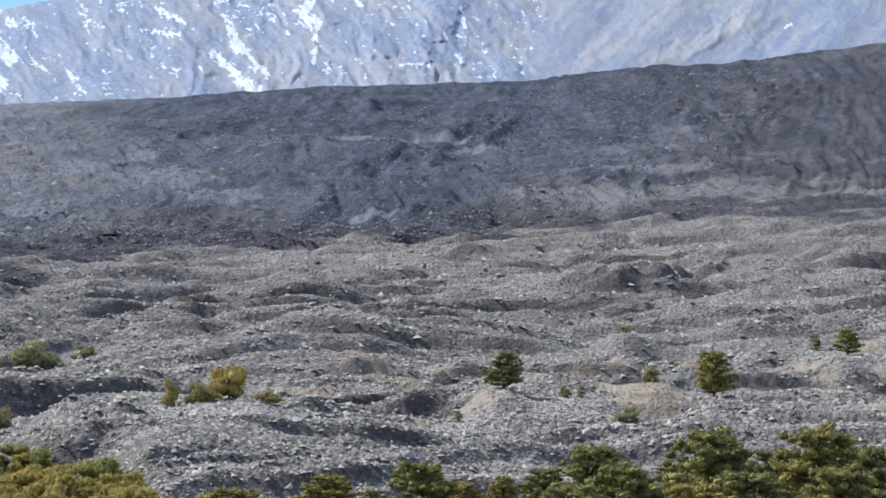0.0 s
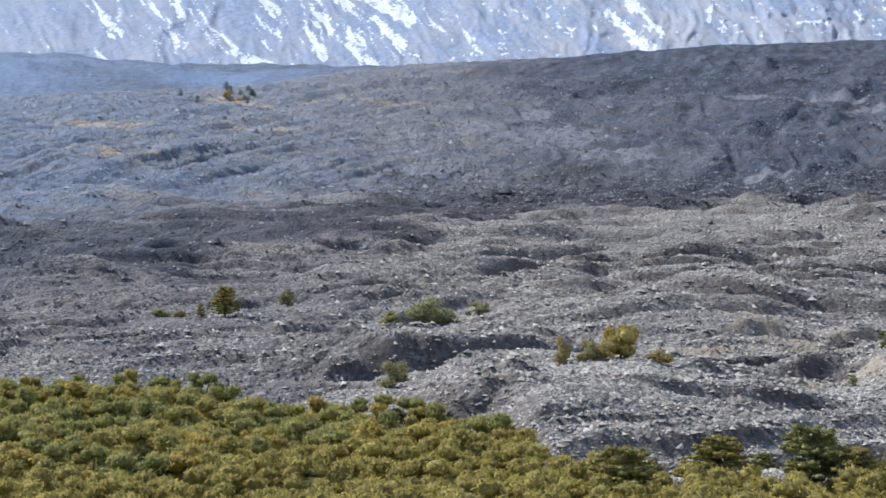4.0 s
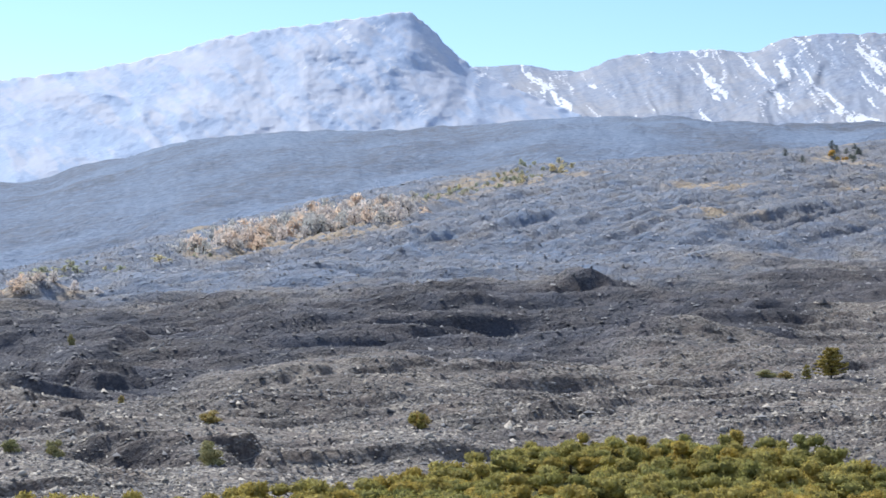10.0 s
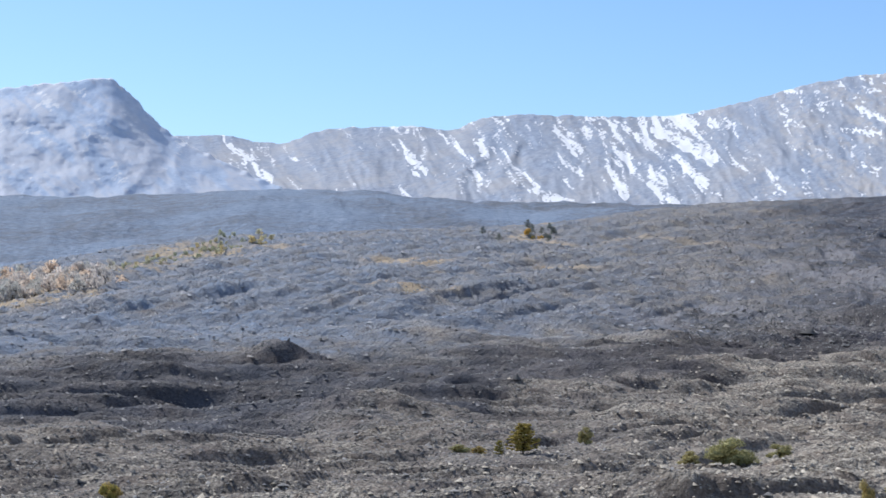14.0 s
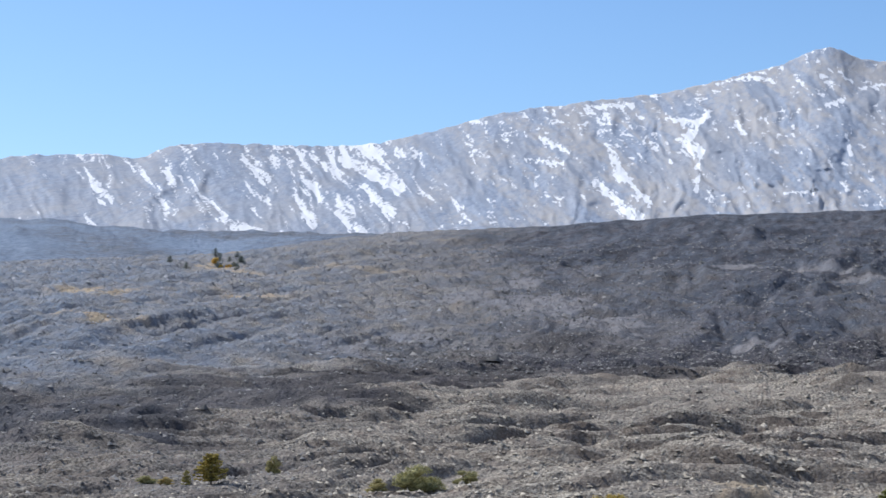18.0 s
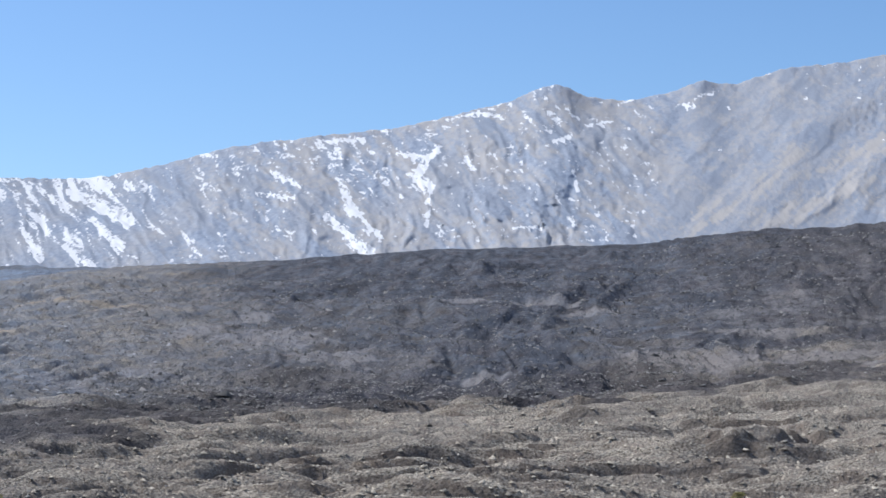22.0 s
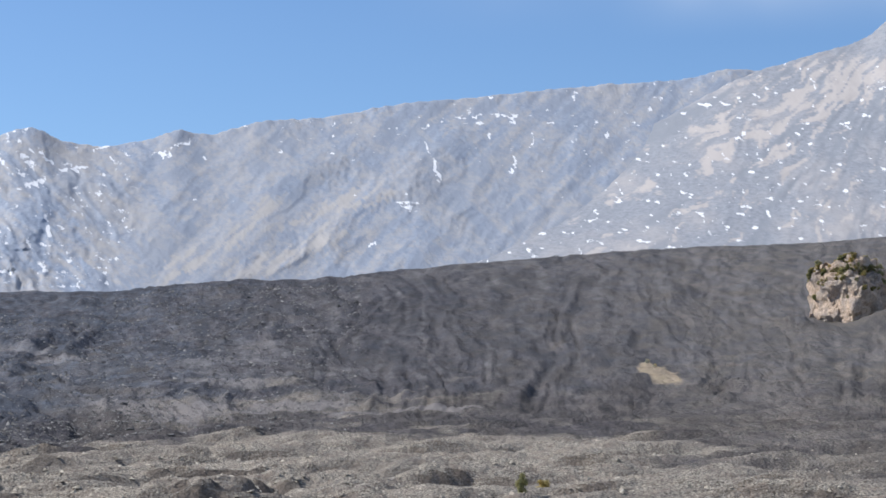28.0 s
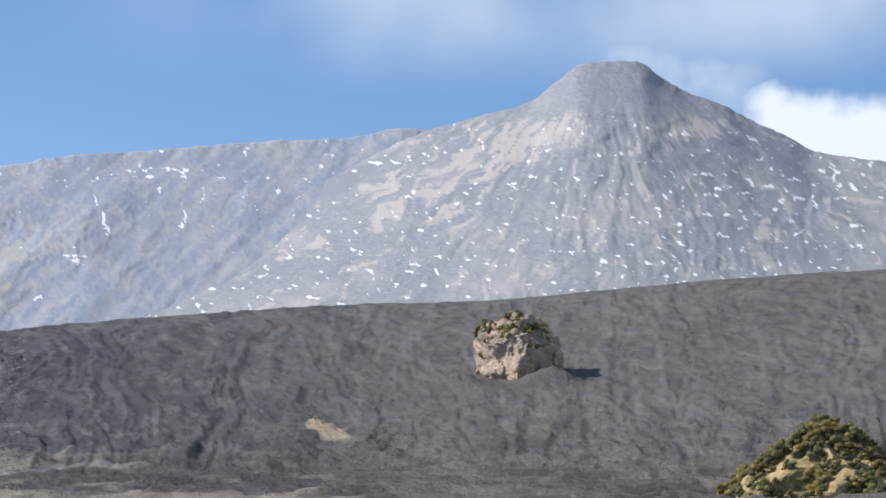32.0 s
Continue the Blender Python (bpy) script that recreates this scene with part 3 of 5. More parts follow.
band_from, band_to = curve(B, DARK_FROM), curve(B, DARK_TO)
west_band = step(R * (1 + 2.2 * ragged), band_from, band_from * 1.06) * (1 - step(R / foot_b + 1.6 * ragged, band_to - 0.03, band_to + 0.1))
west_slope = (1 - step(B + 30 * ragged, -13, -7)) * step(R / foot_b + ragged, 1.05, 1.12)
fresh = np.where(west_slope > 0, fresh * (1 - west_slope) + west_slope * 0.1, fresh)
flow_lines = ridged((R - 46 * (B + 30)) / 38 + 0.35 * fbm(X / 70, Y / 130, 3, 72), B * 0.4, 3, 55)
bands = ridged(X / 60 + Y / 90, Y / 80 - X / 200, 3, 107)
fresh = fresh + west_slope * 0.25 * bands * step(R, foot_b * 1.05, foot_b * 1.15)
fresh = np.maximum(fresh, west_band * 0.86)
west_field = (1 - step(B + 40 * ragged, -15, -10)) * (1 - step(R, foot_b * 0.9, foot_b))
fresh = np.maximum(fresh, west_field * (0.42 + 0.25 * fbm(X / 40, Y / 22, 3, 109)))
fresh = np.maximum(fresh, (1 - step(R, foot_b * 0.9, foot_b)) * (0.1 + 0.16 * fbm(X / 45, Y / 24, 3, 113)))
fresh = np.maximum(fresh, step(R, crest_b * 1.03, crest_b * 1.1) * 0.85)
patches = step(fbm(X / 90, Y / 130, 3, 111), 0.22, 0.6) * step(slope_up, 0.02, 0.12) * (1 - step(slope_up, 0.6, 0.85)) * (1 - step(B, 8, 12))
mottle = fbm((X + 30 * ragged * 20) / 32, (Y - X * 0.5) / 75, 4, 115, 0.6)
pale = (0.2 * patches + 0.3 * step(mottle + 0.35 * patches, 0.25, 0.85) * step(slope_up, 0.0, 0.08) * (1 - 0.75 * step(slope_up, 0.45, 0.8)) * (1 - step(B, 7, 11))) * (1 - 0.85 * tongue)
for bb, rr, rx, ry in PALE_PATCHES:
    pale = np.maximum(pale, 0.95 * step(bump(X, Y, rr * math.sin(radians(bb)), rr * math.cos(radians(bb)), rx, ry, -bb) + 0.3 * fbm(X / 14, Y / 20, 4, 117, 0.6), 0.3, 0.62))
grass = 0.9 * step(fbm(X / 17, Y / 22, 4, 121, 0.65), 0.2, 0.6) * step(R, 235, 265) * (1 - step(R, 330, 400)) * step(B, -7, -2)
grass = grass + 0.7 * step(fbm(X / 120, Y / 60, 3, 131), 0.5, 0.75) * west_slope * step(R, 950, 1100) * (1 - step(R, crest_b, crest_b * 1.02))
for bb, rr, rx, ry in ((-19.5, 1180, 24, 34), (-19.6, 985, 24, 22), (-16.2, 1470, 20, 30), (-32.0, 870, 28, 34), (-30.3, 915, 28, 44), (-28.8, 985, 24, 50), (-27.4, 1150, 34, 60), (-25.2, 1290, 34, 60), (-37.5, 690, 17, 14)):
    grass = grass + 1.9 * bump(X, Y, rr * math.sin(radians(bb)), rr * math.cos(radians(bb)), rx, ry, -bb) * step(fbm(X / 11, Y / 20, 3, 141), -0.4, 0.35)
grass = grass + 0.85 * step(bump(X, Y, 1092 * math.sin(radians(17.0)), 1092 * math.cos(radians(17.0)), 13, 50, -5) + 0.2 * fbm(X / 6, Y / 9, 2, 145), 0.42, 0.62)
dry = step(B, 5, 9) * step(slope_up, 0.05, 0.3) * (1 - step(slope_up, 0.95, 1.05))
pale = np.maximum(pale, 0.3 * dry * step(fbm(B * 2.3 + 1.0 * fbm(B / 2.2, R / 260, 2, 151), R / 420, 3, 153), 0.1, 0.8))
wood_b = curve(B, WOOD_EDGE)
turf = 1 - step(R + 60 * ragged, wood_b - 2, wood_b + 5)
# the last mask paints distance haze over the far ground and western slope
for attr, values in (("fresh", fresh), ("pale", pale), ("grass", grass), ("turf", turf), ("ash_haze", np.maximum(step(R, crest_b * 1.03, crest_b * 1.12) * (1 - step(B, -20, 0)) * (0.8 + 0.4 * fbm(X / 150, Y / 260, 3, 161)), step(R / foot_b + 1.6 * ragged, band_to - 0.02, band_to + 0.16) * (0.56 * (1 - step(B, -24, -7)) * np.clip(0.6 + 0.26 * flow_lines + 0.28 * fbm(X / 14, Y / 24, 3, 163, 0.65), 0.15, 0.95) + 0.05 + 0.1 * (1 - step(B, 2, 8)))) + 0.08 * west_band * (1 - step(B, -22, -10)))):
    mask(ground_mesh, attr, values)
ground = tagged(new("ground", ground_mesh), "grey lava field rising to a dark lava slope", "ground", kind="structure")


def rib(B, el, b0, e0, b1, e1, width):
    """A buttress along a line, gentle on its sunny west side and steep on its east side: 0 to 1."""
    dx, dy = b1 - b0, e1 - e0
    t = np.clip(((B - b0) * dx + (el - e0) * dy) / (dx * dx + dy * dy), -0.2, 1.2)
    d = (B - b0 - t * dx) / width
    off = np.abs(el - e0 - t * dy) / 0.5
    return np.where(d < 0, np.exp(-(d * 0.55) ** 2), np.exp(-(d * 1.0) ** 2)) * np.exp(-off ** 2)


def mountain(name, mat, skyline, base_range, top_range, base_rise, span, seed, spread, rows, ribs, buttresses=(), push_rib=0.0, fine=7.0, crest_rough=4.0, crags=5.0, outcrops=()):
    """A mountainside from its hidden foot to its skyline, with ribs and a back. ribs: a function of bearing and rise."""
    b = np.arange(span[0], span[1], spread)
    v = np.concatenate([np.linspace(0, 1, rows), [1.03, 1.12, 1.3]])
    B, V = np.meshgrid(b, v)
    sky = curve(B, skyline)
    up = np.clip(V, 0, 1)
    r = base_range + (top_range - base_range) * V
    # the skyline's own notches fade out down the slope
    fine_b = np.arange(span[0] - 6, span[1] + 6, 0.1)
    soft = np.convolve(curve(fine_b, skyline), np.ones(61) / 61, "same")
    soft = np.interp(B, fine_b[30:-30], soft[30:-30])
    el = base_rise + (soft - base_rise) * up ** 0.9 + (sky - soft) * up ** 4
    z = r * np.tan(np.radians(el)) * (1 - 1.4 * np.clip(V - 1, 0, 1))
    rough = fbm(B * 1.6, el * 1.6, 4, seed + 2)
    hold = 0.15 + 0.85 * np.clip((1 - V) * 5, 0, 1)
    dist, own = cells(B * 3.1 + 0.8 * rough, el * 3.6, seed)
    rocky = sum((bump(B, el, *spot) for spot in outcrops), np.zeros_like(B))
    broken = step(fbm(B * 0.8 - el * 0.5, el * 0.9, 3, seed + 5), -0.25, 0.4)
    push = ribs(B, el) + fine * rough + crags * (broken * (1 - 0.75 * step(B, 1, 4)) + 1.3 * rocky) * (ridged(B * 4.6, el * 5.2, 3, seed + 7, 0.6) + 1.6 * (own - 0.5) * np.clip(1.3 - 1.4 * dist, 0, 1))
    for line in buttresses:
        push = push + push_rib * line[4] / 0.42 * rib(B + 0.15 * rough, el, *line)
    r2 = r - push * hold
    z = z * (r2 / r) + crest_rough * step(V, 0.9, 1.0) * fbm(B * 3.1, el * 4, 3, seed + 3)
    me = mesh_from(name, polar(B, r2, z), grid_faces(*B.shape)[:, ::-1], mat, smooth=True)
    return me, B, V, el, rough, push


def streak(B, el, b0, e0, b1, e1, width):
    """1 along a tapering gully line from (b0, e0) down to (b1, e1)."""
    dx, dy = b1 - b0, e1 - e0
    t = np.clip(((B - b0) * dx + (el - e0) * dy) / (dx * dx + dy * dy), 0, 1)
    d = np.hypot(B - b0 - t * dx, el - e0 - t * dy)
    return 1 - step(d / (width * (0.6 + 0.7 * t)), 0.55, 1.0)


SPUR_SKY = ((-46, 4.2), (-42, 4.6), (-37, 5.07), (-34.1, 5.63), (-32.6, 6.1), (-30, 6.46), (-27.6, 6.75), (-27.2, 6.5), (-26.5, 5.8), (-25.8, 5.25), (-24, 4.4), (-22.5, 3.75), (-20, 2.9))
WALL_SKY = ((-30, 5.0), (-25.8, 5.28), (-24.7, 5.34), (-23.2, 5.13), (-21.8, 5.54), (-19.8, 5.67), (-18.5, 5.6), (-17.6, 5.9), (-16.6, 6.02), (-13.3, 5.98), (-12.1, 6.08),
            (-10.3, 6.47), (-8.6, 6.9), (-6.5, 7.19), (-4.3, 7.43), (-2.2, 7.9), (-1.3, 8.1), (0.06, 8.57), (1, 8.23), (1.9, 8.15), (3.3, 8.38), (3.95, 8.62), (4.7, 8.51),
            (6.3, 8.89), (8.1, 9.05), (9.9, 9.4), (12.2, 9.62), (15.1, 9.9), (17.4, 10.03), (19, 10.3), (20, 10.2), (23, 9.6), (27, 8.5))
CONE_SKY = ((4.5, 3.9), (6.8, 4.6), (9.3, 5.9), (11.5, 6.5), (13.4, 7.3), (15.4, 8.1), (17.5, 9.2), (19.3, 10.1), (21.1, 10.63), (22.4, 10.98), (23.17, 11.52), (23.87, 12.0), (24.25, 12.05),
            (24.9, 12.07), (25.42, 12.02), (26.05, 11.58), (26.65, 11.23), (27.7, 10.82), (28.4, 10.42), (29.4, 9.95), (30.1, 9.55), (32, 9.2), (38, 8))

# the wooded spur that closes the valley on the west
me, mb, mv, mel, rough, push = mountain("mountain_west", HAZED_SPUR_ROCK, SPUR_SKY, 2850, 3500, 1.5, (-46, -20), 201, 0.06, 150,
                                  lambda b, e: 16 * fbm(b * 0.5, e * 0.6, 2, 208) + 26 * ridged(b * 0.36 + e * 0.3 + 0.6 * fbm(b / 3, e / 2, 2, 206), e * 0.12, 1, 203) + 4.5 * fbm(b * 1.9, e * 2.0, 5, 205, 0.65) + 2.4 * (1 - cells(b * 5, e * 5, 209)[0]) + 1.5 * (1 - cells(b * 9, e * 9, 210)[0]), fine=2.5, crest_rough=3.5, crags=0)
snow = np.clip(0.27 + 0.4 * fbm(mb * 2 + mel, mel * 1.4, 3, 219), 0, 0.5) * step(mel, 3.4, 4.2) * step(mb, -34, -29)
# on the spur the ochre mask paints sunlit ridges paler
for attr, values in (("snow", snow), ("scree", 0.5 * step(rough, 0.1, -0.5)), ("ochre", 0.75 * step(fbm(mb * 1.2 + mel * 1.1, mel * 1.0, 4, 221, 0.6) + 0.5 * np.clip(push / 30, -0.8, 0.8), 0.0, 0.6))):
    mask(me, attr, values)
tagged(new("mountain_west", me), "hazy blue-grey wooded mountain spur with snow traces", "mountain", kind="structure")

# the steep wall at the head of the valley
BUTTRESS_WEST = ((-18.44, 4.58, -18.05, 5.5, 0.46), (-10.62, 4.43, -10.05, 4.84, 0.39),
                 (-20.6, 5.4, -21.0, 4.0, 0.5), (-8.6, 4.2, -8.3, 5.0, 0.4), (-6.6, 4.42, -6.7, 5.35, 0.46), (-0.25, 5.49, 0.26, 6.29, 0.39), (-3.62, 4.61, -3.3, 6.24, 0.4), (-1.48, 4.59, -1.67, 5.81, 0.46))
BUTTRESS_EAST = ((4.91, 4.81, 6.76, 6.43, 0.46), (-0.64, 5.64, 0.6, 6.56, 0.46), (2.04, 6.36, 2.77, 7.27, 0.31), (8.57, 6.2, 9.99, 7.29, 0.39), (6.4, 6.9, 8.2, 8.2, 0.4), (10.6, 6.6, 11.2, 8.2, 0.5))
# bare rock standing out of the scree: bearing, rise, half width, half height, lean
ROCKY_EAST = ((10.2, 7.3, 1.1, 1.0, 40), (8.3, 7.6, 1.3, 0.5, 45), (6.9, 5.4, 1.6, 0.5, 25), (4.9, 8.2, 1.6, 0.35, 10), (2.4, 6.9, 0.45, 0.6, 40), (-0.4, 5.9, 0.8, 0.9, 40), (7.2, 8.5, 1.5, 0.3, 10))
SNOW_WEST = ((-19.84, 5.27, -19.24, 4.47, 0.15), (-17.7, 5.5, -17.5, 4.95, 0.11), (-15.74, 5.73, -15.02, 5.07, 0.14), (-14.26, 4.82, -13.74, 3.91, 0.15), (-14.01, 5.85, -13.08, 5.24, 0.12),
             (-12.98, 5.65, -11.44, 4.94, 0.22), (-12.37, 4.94, -11.65, 4.22, 0.17), (-13.08, 4.22, -12.36, 3.61, 0.15), (-16.23, 3.99, -15.22, 3.59, 0.18), (-24.4, 5.1, -23.3, 4.2, 0.14))
SNOW_MIDDLE = ((-4.27, 6.76, -3.4, 6.6, 0.12), (-3.09, 6.9, -3.66, 6.25, 0.17), (-3.92, 6.15, -3.41, 5.84, 0.2), (-3.41, 5.84, -3.42, 4.81, 0.08), (-5.82, 6.06, -5.47, 5.24, 0.17),
               (-5.47, 5.24, -4.7, 4.52, 0.14), (-6.19, 5.09, -5.06, 4.11, 0.2), (-6.49, 7.06, -5.15, 7.11, 0.08), (-2.93, 7.64, -2.06, 7.79, 0.08), (-1.96, 7.83, -1.3, 7.69, 0.06),
               (-0.19, 6.91, 0.42, 7.22, 0.07), (-1.17, 4.79, -0.36, 4.73, 0.07), (1.03, 7.47, 1.48, 7.58, 0.07), (1.79, 8.05, 2.09, 8.15, 0.08), (0.46, 6.29, 0.66, 5.78, 0.12), (-8.04, 5.66, -7.01, 5.55, 0.06), (-7.63, 6.27, -6.9, 5.86, 0.11))
SNOW_EAST = ((10.67, 8.44, 11.09, 7.41, 0.08), (9.96, 6.79, 10.22, 6.59, 0.08), (9.14, 5.6, 9.35, 5.66, 0.06), (3.32, 7.97, 3.78, 7.93, 0.09), (3.82, 8.18, 4.28, 8.29, 0.07),
             (11.14, 9.03, 12.23, 9.12, 0.04), (12.44, 9.16, 13.11, 9.08, 0.05), (13.01, 8.24, 13.06, 7.62, 0.05), (13.63, 8.55, 13.53, 8.32, 0.06))


def wall_ribs(b, e):
    west = 1 - step(b, 0.0, 4)
    w, w2 = fbm(b / 2.6, e / 2.0, 3, 236), fbm(b * 0.9, e * 0.9, 3, 240)
    u = b + 0.6 * e
    falling = (20 + 8 * (1 - step(b, -12, -8))) * ridged(u * 0.44 + 0.55 * w, e * 0.25, 1, 233) + 14 * ridged(u * 1.15 + 0.6 * w2, e * 0.6, 2, 234) + 6 * ridged(u * 2.9 + 0.9 * w2, e * 1.7, 3, 238, 0.6)
    u = b - 1.05 * e
    rising = 20 * ridged(u * 0.36 + 0.3 * w, e * 0.12, 1, 235) + 5 * ridged(u * 0.95 + 0.4 * w2, e * 0.3, 2, 237) + 1.5 * ridged(u * 2.4 + 0.8 * w2, e * 1.1, 3, 239, 0.6)
    return west * falling + (1 - west) * rising


me, mb, mv, mel, rough, push = mountain("valley_wall", HAZED_WALL_ROCK, WALL_SKY, 3200, 4560, 2.4, (-28, 24), 231, 0.05, 145, wall_ribs,
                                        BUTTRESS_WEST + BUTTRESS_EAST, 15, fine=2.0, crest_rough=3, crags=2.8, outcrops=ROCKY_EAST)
west = 1 - step(mb, 2, 4.5)
w2 = fbm(mb * 0.9, mel * 0.9, 3, 249)
speckle = fbm(mb * 6.0 + mel * 3.6 + 0.8 * w2, mel * 3.2, 5, 251, 0.65)
gullies = fbm((mb + 0.62 * mel) * 2.6 + 0.9 * w2, mel * 0.75, 4, 247, 0.6)
ledges = fbm(mb * 2.8 + 0.6 * w2, mel * 8.5, 4, 245, 0.6)
hollow = np.clip(-push / 40, -0.6, 0.6)
diagonal = 1 - step(mb, -11, -7)
score = 0.62 * (diagonal * gullies + (1 - diagonal) * (0.45 * gullies + 0.75 * ledges)) + 0.4 * speckle + 0.5 * hollow
zone = 0.04 + 0.06 * step(mb, -21, -14) - 0.14 * step(mb, -9, -4) + 0.1 * step(mel, 5.2, 6.4) + 0.16 * fbm(mb / 2.0, mel, 2, 253) - 0.25 * (1 - step(mel, 3.9, 4.5)) * step(mb, -9, -6)
snow = west * np.clip(0.5 + 0.55 * (score + zone - 0.2), 0, 0.78)
snow = np.maximum(snow, (1 - west) * step(fbm(mb * 3.5, mel * 6, 3, 257) + 0.3 * step(mel, 7.4, 8.8) + 0.35 * bump(mb, mel, 10.4, 6.9, 0.9, 0.7), 0.6, 1.1) * 0.6)
for s in SNOW_WEST + SNOW_MIDDLE + SNOW_EAST:
    snow = np.maximum(snow, streak(mb + 0.10 * rough + 0.05 * speckle, mel + 0.09 * speckle, *s) * (0.66 + 0.22 * speckle))
ochre = 0.6 * step(fbm(mb * 0.8 + mel * 0.9, mel * 0.6, 4, 259, 0.6) + 0.4 * np.clip(push / 40, -0.5, 0.5), 0.05, 0.5) * (0.5 + 0.5 * west) * (0.35 + 0.65 * step(mb, -11, -6))
for o in ((3.27, 4.41, 6.55, 6.53, 0.39), (7.16, 6.12, 9.49, 7.2, 0.35), (5.42, 4.75, 8.27, 5.75, 0.54)):
    ochre = np.maximum(ochre, streak(mb + 0.3 * rough, mel + 0.2 * speckle, *o) * (0.25 + 0.7 * step(fbm((mb - 1.05 * mel) * 3.4, (mb + mel) * 0.5, 4, 265, 0.6), -0.15, 0.3)))
bands = fbm((mb - 1.05 * mel) * 2.2 + 0.3 * w2, (mb + mel) * 0.3, 5, 261, 0.62)
drops = fbm((mb + 0.6 * mel) * 2.4 + 0.5 * w2, mel * 0.6, 5, 262, 0.62)
ochre = np.maximum(ochre, (1 - west) * 0.4 * step(bands, 0.12, 0.4) * step(mb, 1.5, 4.0))
ochre = np.maximum(ochre, west * 0.42 * step(drops, 0.15, 0.6) * step(mb, -13, -8))
scree = step(fbm(mb * 0.9 - mel * 0.9, mel * 0.3, 3, 263), 0.0, 0.5) * (1 - west)
scree = np.maximum(scree, (1 - west) * (0.35 + 0.6 * step(-bands, 0.0, 0.5)))
scree = np.maximum(scree, west * 0.8 * step(-drops, 0.15, 0.6))
for attr, values in (("snow", snow), ("scree", scree), ("ochre", ochre)):
    mask(me, attr, values)
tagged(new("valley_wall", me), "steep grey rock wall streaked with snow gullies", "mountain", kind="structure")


# the ash cone with its flank
def cone_ribs(b, e):
    turn = np.degrees(np.arctan2(b - 24.6, 13.2 - e))
    w = 2.0 * fbm(b / 2.5, e / 2.5, 3, 306)
    lower = 1 - 0.9 * step(e, 10.2, 11.0)
    return lower * (5.0 * ridged(turn / 9 + w * 0.5, e * 0.4, 2, 303) + 2.4 * ridged(turn / 2.6 + w, e * 0.9, 3, 305, 0.6)) + 3.0 * fbm(b * 1.5, e * 2.5, 3, 307) + 9.0 * np.tanh(3 * fbm(b * 1.1, e * 2.2, 2, 309)) * bump(b, e, 24, 10.4, 4, 0.9)


me, mb, mv, mel, rough, push = mountain("volcano_cone", HAZED_CONE_ROCK, CONE_SKY, 2800, 4330, 2.8, (4.5, 38), 301, 0.055, 170, cone_ribs, fine=2.0, crest_rough=2, crags=2.5)
turn = np.degrees(np.arctan2(mb - 24.6, 13.2 - mel))
flecks = fbm(mb * 4.2 + 1.2 * mel + 0.9 * fbm(mb, mel, 2, 315), mel * 5.5, 3, 311)
belt = 0.16 * bump(mb, mel, 30, 8.8, 4.5, 1.2) + 0.10 * bump(mb, mel, 13, 6.0, 5, 0.7) + 0.12 * bump(mb, mel, 27, 6.6, 5, 1.2) - 0.3 * step(mel, 10.0, 10.9)
snow = np.clip(0.36 + 0.5 * (flecks + 1.3 * belt - 0.4), 0, 0.6)
ochre = (1 - 0.8 * step(mel, 10.3, 11.0)) * 0.7 * fbm(turn / 2.6 + 0.9 * fbm(mb, mel, 3, 317), mel * 1.3, 5, 321, 0.65) + 0.25 * fbm(turn / 9, mel * 0.6, 2, 323)
ochre = step(ochre + 0.95 * bump(mb, mel, 22.0, 9.8, 1.9, 0.6, 15) + 0.4 * bump(mb, mel, 19.0, 8.3, 2.2, 1.0, 40) + 0.8 * bump(mb, mel, 26.8, 10.2, 1.6, 0.4) - 0.25 * step(mel, 10.7, 11.2), 0.3, 0.62)
for attr, values in (("snow", snow), ("scree", 0.8 * step(fbm(turn / 4, mel * 0.5, 3, 331), 0.1, 0.5)), ("ochre", ochre)):
    mask(me, attr, values)
tagged(new("volcano_cone", me), "grey ash cone of the volcano flecked with snow", "mountain", kind="structure")

# ---- loose lava ----
def part(name, me, parent, label="", place=None):
    ob = new(name, me)
    ob.parent = parent
    if place is not None:
        ob.matrix_local = place
    return tagged(ob, label)


def on_ground(bearing, rng, sink=0.0):
    b = radians(bearing)
    return Vector((rng * math.sin(b), rng * math.cos(b), float(ground_height(bearing, rng)) - sink))


BLOCK = np.array(((1, 0, -0.3), (0, 1, -0.3), (-1, 0, -0.3), (0, -1, -0.3), (0, 0, 0.9)), float)
BLOCK_FACES = np.array(((0, 1, 4), (1, 2, 4), (2, 3, 4), (3, 0, 4)))


def rubble(name, label, mat, b, r, size, seed):
    """Many angular blocks bedded in the ground, as one mass."""
    g = np.random.default_rng(seed)
    n = len(b)
    pts = BLOCK[None] * g.uniform(0.65, 1.2, (n, 5, 1)) + g.uniform(-0.3, 0.3, (n, 5, 3))
    pts[:, 4, :2] = g.uniform(-0.75, 0.75, (n, 2))
    pts *= size[:, None, None] * np.stack([g.uniform(0.8, 1.5, n), g.uniform(0.8, 1.5, n), g.uniform(0.5, 0.95, n)], -1)[:, None]
    a = g.uniform(0, 2 * np.pi, n)
    c, s = np.cos(a)[:, None], np.sin(a)[:, None]
    x, y = pts[..., 0] * c - pts[..., 1] * s, pts[..., 0] * s + pts[..., 1] * c
    br = np.radians(b)
    pts = np.stack([x + (r * np.sin(br))[:, None], y + (r * np.cos(br))[:, None], pts[..., 2] + (ground_height(b, r) + 0.1 * size)[:, None]], -1)
    faces = (BLOCK_FACES[None] + 5 * np.arange(n)[:, None, None]).reshape(-1, 3)
    return tagged(new(name, mesh_from(name, pts.reshape(-1, 3), faces, mat)), label, "rocks", kind="stuff")


